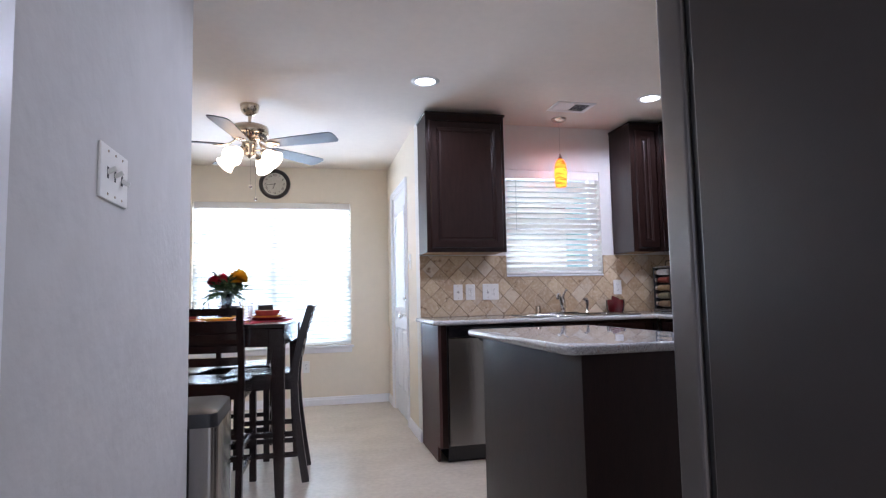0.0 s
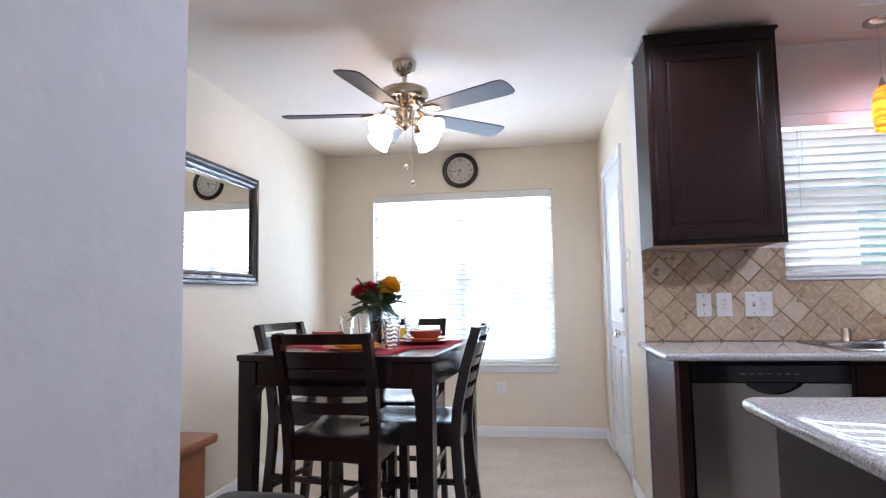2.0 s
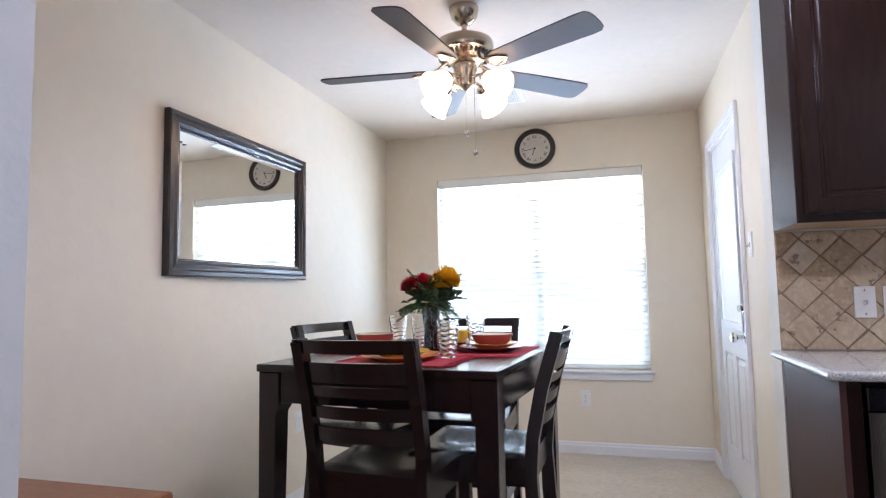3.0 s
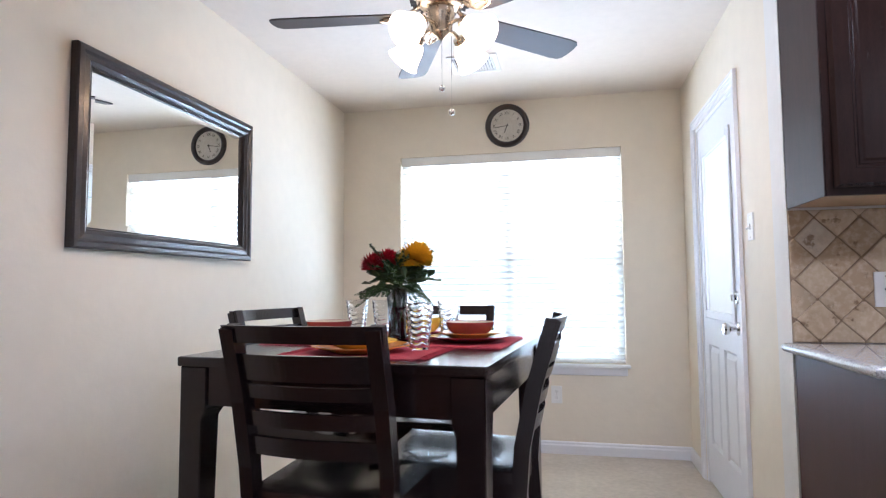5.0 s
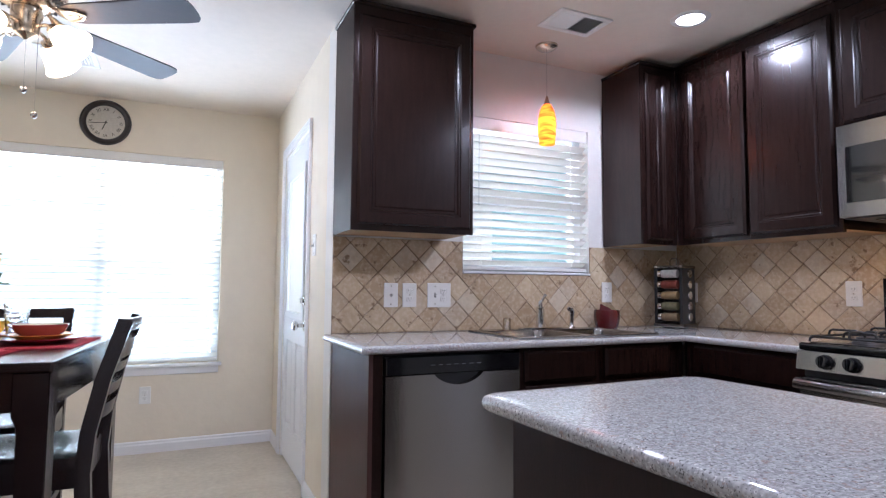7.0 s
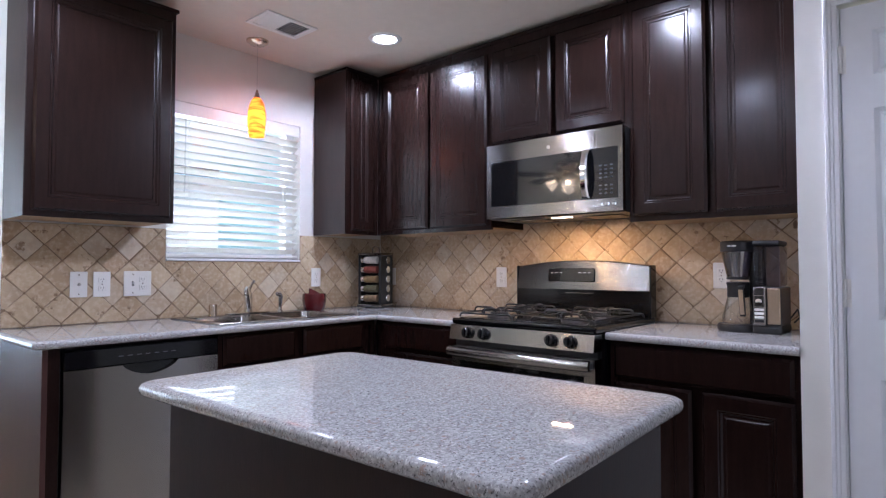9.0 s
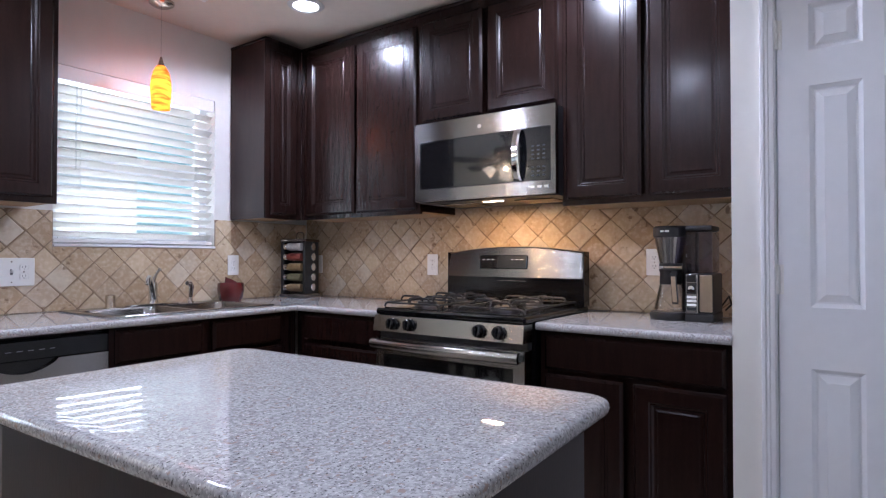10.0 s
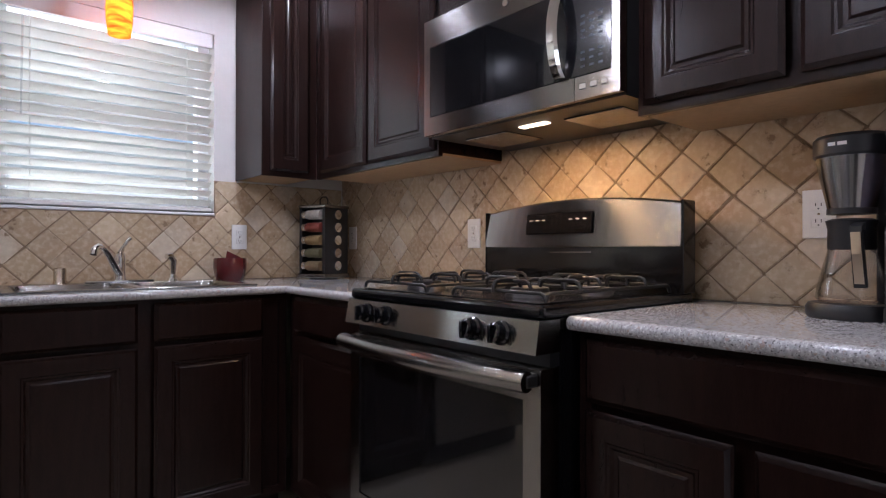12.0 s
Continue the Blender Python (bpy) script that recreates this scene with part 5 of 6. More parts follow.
part("door_panel", bm, STEEL, dw, "brushed stainless door")
part("control_panel", bx(bx(B(), 0.004, W - 0.004, -0.014, 0.028, 0.802, 0.874, 0.004), px0 + 0.004, px1 - 0.004, 0.006, 0.027, 0.752, 0.801), BLACK, dw, "glossy black control strip")
PRINT = mat("grey_print", (0.12, 0.12, 0.13), 0.5, vary=0.05)
for k in range(7):
    part("button", bx(B(), 0.19 + 0.034 * k, 0.208 + 0.034 * k, -0.0152, -0.0138, 0.836, 0.839), PRINT, dw, "small faint marking")

# gas range, facing -x; its own x runs towards -y
RW = 0.750
rg = thing("gas_range", (2.80, 4.238, 0), "stainless and black gas range between the counters", "range", "", -90)
part("body", bx(B(), 0.004, RW - 0.004, 0.03, 0.655, 0.02, 0.915), BLACK, rg, "black enamel sides")
for x in (0.03, RW - 0.03):
    for y in (0.08, 0.6):
        part("foot", rod(B(), (x, y, 0), (x, y, 0.02), 0.018), BLACKP, rg)
part("cooktop", bx(bx(B(), 0, RW, -0.028, 0.60, 0.915, 0.944, 0.010, 3), 0.03, RW - 0.03, 0.0, 0.53, 0.9435, 0.9465, 0.001), BLACK, rg, "glossy black cooktop")
bm = B()
v = [bm.verts.new(p) for p in ((0.002, -0.036, 0.914), (RW - 0.002, -0.036, 0.914), (RW - 0.002, -0.048, 0.845), (0.002, -0.048, 0.845), (0.002, 0.03, 0.914), (RW - 0.002, 0.03, 0.914), (RW - 0.002, 0.03, 0.845), (0.002, 0.03, 0.845))]
for q in ((0, 1, 2, 3), (4, 5, 6, 7), (0, 1, 5, 4), (3, 2, 6, 7), (0, 3, 7, 4), (1, 2, 6, 5)):
    bm.faces.new([v[i] for i in q])
part("control_panel", bm, STEEL, rg, "brushed stainless knob panel")
for x in (0.112, 0.206, 0.556, 0.646):
    bm = lathe(B(), [(0.001, 0.030), (0.017, 0.030), (0.021, 0.026), (0.023, 0.008), (0.027, 0.004), (0.027, 0.0)], 28, m=pose(x, -0.0425, 0.880, 80, 0, 0))
    bx(bm, x - 0.004, x + 0.004, -0.082, -0.060, 0.862, 0.902, 0.002)
    part("knob", bm, BLACK, rg, "black control knob", True)
part("door_gap", bx(B(), 0.004, RW - 0.004, 0.0, 0.03, 0.815, 0.845), BLACKP, rg)
fr = 0.052
for nm, a, b, c, d in (("door_stile", 0.004, fr, 0.235, 0.813), ("door_stile", RW - fr, RW - 0.004, 0.235, 0.813), ("door_rail", fr, RW - fr, 0.745, 0.813), ("door_rail", fr, RW - fr, 0.235, 0.345)):
    part(nm, bx(B(), a, b, -0.030, 0.028, c, d), STEEL, rg, "brushed stainless door frame")
part("oven_window", bx(B(), fr, RW - fr, -0.027, 0.020, 0.345, 0.745), BLACKG, rg, "dark oven glass")
for k in range(4):
    x0 = 0.12 + 0.135 * k
    part("vent_slot", bx(B(), x0, x0 + 0.11, -0.0312, -0.0285, 0.790, 0.797), BLACKP, rg)
hb = B()
tube(hb, [(0.012 + 0.726 * k / 16, -0.062 - 0.022 * math.sin(math.pi * k / 16), 0.792) for k in range(17)], 0.022, 14)
part("handle", hb, STEEL, rg, "bowed stainless handle", True)
for x in (0.022, RW - 0.022):
    part("handle_bracket", bx(B(), x - 0.012, x + 0.012, -0.066, -0.028, 0.778, 0.806, 0.004), BLACKP, rg)
part("drawer", bx(B(), 0.004, RW - 0.004, -0.028, 0.028, 0.06, 0.228, 0.003), STEEL, rg, "stainless lower drawer")
# backguard with an arched top
bm = B()
n = 20
top_ = lambda u: 1.192 + 0.030 * (1 - (2 * u - 1) ** 2)
fr_, bk_ = [], []
for k in range(n + 1):
    u = k / n
    x = 0.004 + (RW - 0.008) * u
    fr_.append((bm.verts.new((x, 0.535, 1.072)), bm.verts.new((x, 0.549, top_(u) - 0.006)), bm.verts.new((x, 0.557, top_(u)))))
    bk_.append((bm.verts.new((x, 0.60, 1.072)), bm.verts.new((x, 0.60, top_(u)))))
for k in range(n):
    a, c, d, e = fr_[k], fr_[k + 1], bk_[k], bk_[k + 1]
    bm.faces.new((a[0], c[0], c[1], a[1]))
    bm.faces.new((a[1], c[1], c[2], a[2]))
    bm.faces.new((a[2], c[2], e[1], d[1]))
    bm.faces.new((d[1], e[1], e[0], d[0]))
    bm.faces.new((d[0], e[0], c[0], a[0]))
part("backguard", bm, STEEL, rg, "arched stainless backguard")
for x0, x1 in ((-0.001, 0.004), (RW - 0.004, RW + 0.004)):
    part("backguard_end", bx(B(), x0, x1, 0.537, 0.602, 0.944, 1.196, 0.002), BLACK, rg)
part("back_riser", bx(B(), 0.004, RW - 0.004, 0.541, 0.60, 0.944, 1.071), BLACK, rg, "black riser")
part("riser_trim", bx(B(), 0.30, 0.46, 0.5375, 0.5415, 1.052, 1.056), STEEL, rg)
bm = bx(B(), 0.200, 0.465, -0.006, 0.002, -0.034, 0.034, 0.003)
bm.transform(pose(0, 0.5395, 1.146, -7, 0, 0))
part("display", bm, BLACKG, rg, "black glass display")
for k in range(9):
    for r_ in (0, 1):
        if r_ == 1 and 2 < k < 6:
            continue
        bm = bx(B(), 0, 0.012, -0.0072, -0.0060, 0, 0.0025)
        bm.transform(pose(0.218 + 0.027 * k, 0.5395, 1.146 + (-0.012 + 0.022 * r_), -7, 0, 0))
        part("display_mark", bm, WHITEP, rg, "tiny pale marking")
# burners and grates
BURNER = mat("burner_aluminium", (0.075, 0.07, 0.07), 0.5, 1.0, scale=12, vary=0.15)
for gx, gy, rr in ((0.17, 0.13, 0.045), (0.17, 0.40, 0.034), (0.575, 0.13, 0.048), (0.575, 0.40, 0.036)):
    part("burner", lathe(B(), [(rr + 0.014, 0.0), (rr + 0.010, 0.008), (rr, 0.012), (rr, 0.016)], 28, at=(gx, gy, 0.9465)), BURNER, rg, "dull burner base", True)
    part("burner_cap", lathe(B(), [(rr - 0.001, 0.0155), (rr - 0.002, 0.022), (rr * 0.7, 0.025), (0.001, 0.025)], 28, at=(gx, gy, 0.9465)), IRON, rg, "black burner cap", True)


def wire_loop(bm, a, b, z0, z1, r=0.0046):
    """An inverted U of wire from a to b, its corners rounded."""
    a, b = Vector((*a, 0)), Vector((*b, 0))
    d = (b - a).normalized() * 0.016
    up = lambda p, z: p + Vector((0, 0, z))
    pts = [up(a, z0), up(a, z1 - 0.016), up(a + d * 0.3, z1 - 0.005), up(a + d, z1), up(b - d, z1), up(b - d * 0.3, z1 - 0.005), up(b, z1 - 0.016), up(b, z0)]
    tube(bm, pts, r, 8)


for gx in (0.17, 0.575):
    bm = B()
    for y in (0.012, 0.518):
        wire_loop(bm, (gx - 0.150, y), (gx + 0.150, y), 0.947, 0.966)
    for x in (gx - 0.150, gx + 0.150):
        wire_loop(bm, (x, 0.012), (x, 0.518), 0.947, 0.966)
    tube(bm, [(gx - 0.150, 0.265, 0.966), (gx + 0.150, 0.265, 0.966)], 0.0046, 8)
    for gy in (0.13, 0.40):
        for s_ in (-1, 1):
            wire_loop(bm, (gx + s_ * 0.150, gy), (gx + s_ * 0.034, gy), 0.962, 0.990)
            wire_loop(bm, (gx, gy + s_ * 0.125), (gx, gy + s_ * 0.034), 0.962, 0.990)
            wire_loop(bm, (gx - 0.058, gy + s_ * 0.062), (gx + 0.058, gy + s_ * 0.062), 0.962, 0.986)
    part("grate", bm, IRON, rg, "black wire grate", True)

# microwave over the range
MW, MH = 0.738, 0.378
mw = thing("microwave", (3.048, 4.232, 1.437), "stainless over-range microwave with a dark window", "microwave", "", -89.4)
part("case", bx(B(), 0.004, MW - 0.004, 0.03, 0.405, -0.004, MH - 0.001), BLACKP, mw, "black case")
gx0, gx1, gz0, gz1 = 0.030, 0.545, 0.058, 0.288
for nm, a, b, c, d in (("door_stile", 0, gx0, 0, MH), ("door_rail", gx0, 0.606, 0, gz0), ("door_rail", gx0, 0.606, gz1, MH)):
    part(nm, bx(B(), a, b, 0.0, 0.030, c, d), STEEL, mw, "brushed stainless door")
for nm, a, b, c, d in (("panel_rail", 0.608, MW, 0, gz0), ("panel_rail", 0.608, MW, gz1, MH), ("panel_stile", 0.716, MW, gz0, gz1)):
    part(nm, bx(B(), a, b, 0.0, 0.030, c, d), STEEL, mw, "brushed stainless frame")
part("window", bx(B(), gx0, gx1, -0.002, 0.02, gz0, gz1, 0.002), BLACKG, mw, "dark glass window")
part("control_panel", bx(B(), 0.5455, 0.7155, -0.002, 0.02, gz0, gz1, 0.002), BLACKG, mw, "black glass keypad")
bm = B()
n = 14
loops = []
for k in range(n + 1):
    u = k / n
    z = 0.062 + 0.224 * u
    y = -0.014 - 0.034 * math.sin(math.pi * u) ** 0.6
    loops.append([bm.verts.new((x, y + o, z)) for x, o in ((0.552, 0.004), (0.558, -0.004), (0.580, -0.004), (0.586, 0.004), (0.580, 0.008), (0.558, 0.008))])
for a, b in zip(loops, loops[1:]):
    for k in range(6):
        bm.faces.new((a[k], a[(k + 1) % 6], b[(k + 1) % 6], b[k]))
bm.faces.new(loops[0])
bm.faces.new(loops[-1])
bx(bm, 0.560, 0.578, -0.016, 0.0, 0.064, 0.082)
bx(bm, 0.560, 0.578, -0.016, 0.0, 0.266, 0.284)
part("handle", bm, CHROME, mw, "bowed polished handle", True)
KEY = mat("keypad_print", (0.07, 0.075, 0.085), 0.5, vary=0.05)
for r_ in range(8):
    for c_ in range(3):
        if r_ == 3:
            continue
        part("key_mark", bx(B(), 0.628 + 0.026 * c_, 0.640 + 0.026 * c_, -0.0028, -0.0018, 0.078 + 0.018 * r_, 0.0835 + 0.018 * r_), KEY, mw, "faint key marking")
for k in range(3):
    part("button", bx(B(), 0.622 + 0.032 * k, 0.642 + 0.032 * k, -0.003, 0.001, 0.024, 0.040, 0.002), CHROME, mw, "small metal button")
part("badge", lathe(B(), [(0.001, 0.003), (0.010, 0.003), (0.011, 0.0)], 24, m=pose(0.369, 0.0, 0.326, 90, 0, 0)), CHROME, mw, "round plain badge", True)
part("lamp_lens", bx(B(), 0.322, 0.422, 0.108, 0.136, -0.0065, -0.0041), glowing("cooktop_lens", (1.0, 0.80, 0.52), 8.0), mw, "lit cooktop lamp")
for x in (0.07, 0.48):
    bm = bx(B(), x, x + 0.19, 0.12, 0.30, -0.009, -0.004, 0.002)
    part("grease_filter", bm, STEEL, mw, "metal grease filter")

# refrigerator beside the entrance
fg = thing("refrigerator", (0, 0, 0), "tall dark refrigerator standing on the vinyl floor", "refrigerator")
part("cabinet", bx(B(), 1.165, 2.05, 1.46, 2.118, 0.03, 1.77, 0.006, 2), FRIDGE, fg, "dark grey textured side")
part("gasket", bx(B(), 1.176, 2.039, 2.118, 2.143, 0.06, 1.76), BLACKP, fg, "black door seal")
part("door", bx(B(), 1.165, 1.605, 2.143, 2.226, 0.06, 1.775, 0.012, 4), FRIDGE_DOOR, fg, "dark door")
part("door", bx(B(), 1.610, 2.05, 2.143, 2.226, 0.06, 1.775, 0.012, 4), FRIDGE_DOOR, fg, "dark door")
part("base_grille", bx(B(), 1.18, 2.035, 1.48, 2.10, 0.0, 0.03), BLACKP, fg)
for x in (1.565, 1.65):
    part("handle", tube(B(), [(x, 2.226, 0.75), (x, 2.266, 0.77), (x, 2.266, 1.45), (x, 2.226, 1.47)], 0.010, 10), STEEL, fg, "steel bar handle", True)

# ---- loose kitchen things ----
sk = thing("kitchen_sink", (0, 0, CT), "double-bowl stainless drop-in sink", "sink")
SX0, SX1, SY0, SY1 = 1.960, 2.770, 4.942, 5.440
bm = B()
for a, b, c, d in ((SX0, SX1, SY0, SY0 + 0.038), (SX0, SX1, 5.345, SY1), (SX0, SX0 + 0.040, SY0 + 0.038, 5.345), (SX1 - 0.040, SX1, SY0 + 0.038, 5.345), (2.348, 2.382, SY0 + 0.038, 5.345)):
    bx(bm, a, b, c, d, 0.0005, 0.006, 0.002)
part("rim", bm, STEEL, sk, "brushed steel rim")
for a, b in ((SX0 + 0.040, 2.348), (2.382, SX1 - 0.040)):
    c, d = SY0 + 0.038, 5.345
    bm = B()
    loops = []
    for ins, z in ((0, 0.005), (0.006, -0.006), (0.012, -0.12), (0.03, -0.155), (0.06, -0.165)):
        oc = []
        rr = 0.05
        for (qx, qy, a0) in ((b - ins - rr, d - ins - rr, 0), (a + ins + rr, d - ins - rr, 90), (a + ins + rr, c + ins + rr, 180), (b - ins - rr, c + ins + rr, 270)):
            oc += [bm.verts.new((x, y, z)) for x, y in arc_corner(qx, qy, rr, a0, a0 + 90, 4)]
        loops.append(oc)
    for p0, p1 in zip(loops, loops[1:]):
        for k in range(len(p0)):
            bm.faces.new((p0[k], p0[(k + 1) % len(p0)], p1[(k + 1) % len(p0)], p1[k]))
    bm.faces.new(loops[-1])
    part("bowl", bm, STEEL, sk, "brushed steel bowl", True)
    part("drain", lathe(B(), [(0.001, 0.001), (0.04, 0.002), (0.045, 0.0)], 24, at=((a + b) / 2, (c + d) / 2, -0.165)), CHROME, sk, "", True)
fx, fy = 2.372, 5.395
fc = thing("kitchen_faucet", (fx, fy, CT + 0.006), "chrome single-lever kitchen faucet", "faucet")
bm = bx(B(), -0.125, 0.125, -0.028, 0.028, 0.0, 0.010, 0.005, 2)
part("deck_plate", bm, CHROME, fc, "", True)
part("body", lathe(B(), [(0.026, 0.008), (0.024, 0.02), (0.021, 0.06), (0.022, 0.10), (0.019, 0.118), (0.001, 0.124)], 28), CHROME, fc, "", True)
part("spout", tube(B(), [(-0.004, -0.01, 0.035), (-0.03, -0.045, 0.075), (-0.06, -0.09, 0.120), (-0.085, -0.13, 0.143), (-0.105, -0.158, 0.147), (-0.120, -0.18, 0.135), (-0.124, -0.186, 0.115)], [0.016, 0.015, 0.013, 0.012, 0.0115, 0.0115, 0.012], 14), CHROME, fc, "curved spout", True)
part("lever", tube(B(), [(0.0, 0, 0.118), (0.012, 0.004, 0.145), (0.030, 0.008, 0.172), (0.040, 0.010, 0.183)], [0.012, 0.008, 0.007, 0.010], 12), CHROME, fc, "raised lever", True)
sp = thing("sink_sprayer", (2.575, 5.395, CT + 0.006), "chrome side sprayer beside the faucet", "sprayer")
part("base", lathe(B(), [(0.022, 0), (0.020, 0.008), (0.013, 0.014), (0.012, 0.03)], 20), CHROME, sp, "", True)
part("head", tube(B(), [(0, 0, 0.02), (0.003, 0.0, 0.06), (0.002, -0.004, 0.09), (-0.012, -0.012, 0.108), (-0.03, -0.022, 0.106)], [0.011, 0.013, 0.015, 0.015, 0.012], 14), CHROME, sp, "", True)
sd = thing("soap_dispenser", (2.165, 5.395, CT + 0.006), "short brushed metal soap dispenser beside the sink", "soap dispenser")
part("pump", lathe(B(), [(0.025, 0), (0.024, 0.006), (0.0215, 0.010), (0.0215, 0.056), (0.019, 0.062), (0.001, 0.064)], 24), NICKEL, sd, "", True)

CROCK = mat("dark_red_glaze_crock", (0.085, 0.006, 0.008), 0.18, vary=0.08, coat=0.4)
pot = thing("red_crock", (2.825, 5.398, CT), "small glossy red ceramic sponge holder with a high back", "sponge holder")
part("crock", lathe(B(), [(0.001, 0.0), (0.056, 0.0), (0.066, 0.02), (0.073, 0.06), (0.072, 0.098), (0.070, 0.103), (0.067, 0.098), (0.068, 0.06), (0.061, 0.022), (0.001, 0.012)], 36), CROCK, pot, "", True)
bm = B()
v = [bm.verts.new(q) for q in ((-0.002, 0.057, 0.08), (0.056, 0.032, 0.08), (0.060, 0.034, 0.108), (0.008, 0.060, 0.136), (-0.002, 0.062, 0.08), (0.056, 0.037, 0.08), (0.060, 0.039, 0.108), (0.008, 0.065, 0.136))]
for q in ((0, 1, 2, 3), (7, 6, 5, 4), (0, 1, 5, 4), (1, 2, 6, 5), (2, 3, 7, 6), (3, 0, 4, 7)):
    bm.faces.new([v[i] for i in q])
part("back_lip", bm, CROCK, pot)

# spice carousel
SRS = Matrix.Scale(1.16, 4)
sr = thing("spice_rack", (3.262, 5.315, CT), "black and steel spice carousel with rows of small jars", "spice rack", "", -71)
part("base", bx(B(), -0.078, 0.078, -0.078, 0.078, 0.004, 0.022, 0.004, 2), STEEL, sr, "brushed steel base")
part("turntable", lathe(B(), [(0.06, 0), (0.06, 0.004), (0.001, 0.004)], 24), BLACKP, sr)
part("core", bx(bx(bx(B(), -0.034, 0.034, -0.034, 0.034, 0.022, 0.298), -0.072, -0.058, -0.072, 0.072, 0.022, 0.298), 0.058, 0.072, -0.072, 0.072, 0.022, 0.298), BLACKP, sr, "black upright frame")
part("top", bx(B(), -0.076, 0.076, -0.076, 0.076, 0.298, 0.312, 0.004, 2), STEEL, sr, "brushed steel top")
part("loop_handle", tube(B(), [(-0.022, 0, 0.312), (-0.022, 0, 0.338), (-0.012, 0, 0.350), (0.012, 0, 0.350), (0.022, 0, 0.338), (0.022, 0, 0.312)], 0.003, 8), STEEL, sr, "wire loop handle", True)
sr.matrix_world = sr.matrix_world @ SRS
SPICE = [mat("spice_%s" % nm, c, 0.6, scale=60, vary=0.25) for nm, c in (("white", (0.50, 0.48, 0.44)), ("red", (0.17, 0.035, 0.022)), ("ochre", (0.20, 0.13, 0.055)), ("olive", (0.10, 0.09, 0.045)), ("brown", (0.15, 0.10, 0.05)), ("green", (0.08, 0.085, 0.045)))]
order = [4, 3, 2, 1, 0]
for side in range(4):
    for r_ in range(5):
        j = thing("spice_jar", (0, 0, 0), "small glass spice jar with a chrome lid in the rack", "spice jar", "spice jars")
        z = 0.055 + 0.054 * r_
        m = pose(3.262, 5.315, CT, 0, 0, -71 + 90 * side) @ SRS
        if side % 2:
            mj = m @ pose(0, -0.082, z, -90, 0, 0)
        else:
            mj = m @ pose(-0.054, -0.060, z, 0, 90, 0)
        j.matrix_world = mj
        if side % 2:
            part("lid", lathe(B(), [(0.001, 0.0), (0.020, 0.0), (0.021, 0.003), (0.021, 0.014), (0.018, 0.015)], 20), CHROME, j, "chrome lid", True)
            part("glass", lathe(B(), [(0.018, 0.0155), (0.020, 0.020), (0.020, 0.048), (0.001, 0.049)], 20), SPICE[(r_ * 2 + side) % 6], j, "", True)
        else:
            part("lid", lathe(B(), [(0.001, 0.0), (0.020, 0.0), (0.021, 0.003), (0.021, 0.018), (0.018, 0.019)], 20), CHROME, j, "chrome lid", True)
            part("glass", lathe(B(), [(0.018, 0.0195), (0.0205, 0.026), (0.0205, 0.098), (0.001, 0.099)], 20), SPICE[order[r_] if side == 0 else r_], j, "", True)

# coffee maker, facing -x
cm = thing("coffee_maker", (3.195, 3.158, CT), "black and steel coffee maker with a smoky water tank", "coffee maker", "", -90)
part("base", bx(B(), 0.136, 0.238, 0.008, 0.21, 0.0, 0.032, 0.008, 3), BLACKP, cm, "black base", True)
part("warming_plate", lathe(B(), [(0.001, 0), (0.078, 0), (0.082, 0.006), (0.082, 0.022), (0.077, 0.0305), (0.001, 0.032)], 40, at=(0.068, 0.080, 0)), BLACKP, cm, "round black plate", True)
part("plate_arm", bx(B(), 0.10, 0.137, 0.10, 0.20, 0.0, 0.031, 0.003), BLACKP, cm)
part("tower", bx(bx(B(), 0.138, 0.238, 0.01, 0.20, 0.032, 0.185, 0.006, 2), 0.10, 0.135, 0.12, 0.20, 0.032, 0.34, 0.004), BLACKP, cm, "black tower")
part("side_panel", bx(B(), 0.190, 0.236, 0.004, 0.012, 0.040, 0.182, 0.003), mat("champagne_metal", (0.50, 0.40, 0.29), 0.3, 1.0, vary=0.04), cm, "brushed metal panel")
part("control_panel", bx(B(), 0.140, 0.186, 0.001, 0.012, 0.034, 0.186, 0.003), STEEL, cm, "steel control panel")
part("screen", bx(B(), 0.145, 0.181, -0.001, 0.003, 0.155, 0.182, 0.002), BLACKG, cm, "small dark screen")
part("dial", lathe(B(), [(0.013, 0.0), (0.012, 0.008), (0.001, 0.009)], 24, m=pose(0.163, 0.001, 0.128, 90, 0, 0)), CHROME, cm, "round dial", True)
part("dial_plate", bx(B(), 0.145, 0.181, -0.0005, 0.003, 0.108, 0.150, 0.002), BLACKG, cm)
for k in range(4):
    part("button", bx(B(), 0.146, 0.180, -0.0015, 0.003, 0.046 + 0.015 * k, 0.056 + 0.015 * k, 0.002), WHITEP if k else BLACKP, cm, "pale brew button")
part("water_tank", bx(B(), 0.140, 0.236, 0.004, 0.16, 0.188, 0.352, 0.012, 3), SMOKE, cm, "smoky clear tank", True)
part("tank_core", bx(B(), 0.146, 0.160, 0.140, 0.155, 0.188, 0.350, 0.004), BLACKP, cm)
part("tank_lid", bx(B(), 0.140, 0.236, 0.004, 0.162, 0.352, 0.372, 0.008, 2), BLACKP, cm, "black lid", True)
part("brew_head", lathe(B(), [(0.001, 0.375), (0.062, 0.375), (0.068, 0.368), (0.068, 0.335), (0.064, 0.330), (0.001, 0.330)], 36, at=(0.068, 0.080, 0)), BLACKP, cm, "black brew head", True)
part("brew_basket", lathe(B(), [(0.063, 0.3295), (0.058, 0.30), (0.044, 0.232), (0.043, 0.226), (0.001, 0.226)], 36, at=(0.068, 0.080, 0)), STEEL, cm, "tapered steel basket", True)
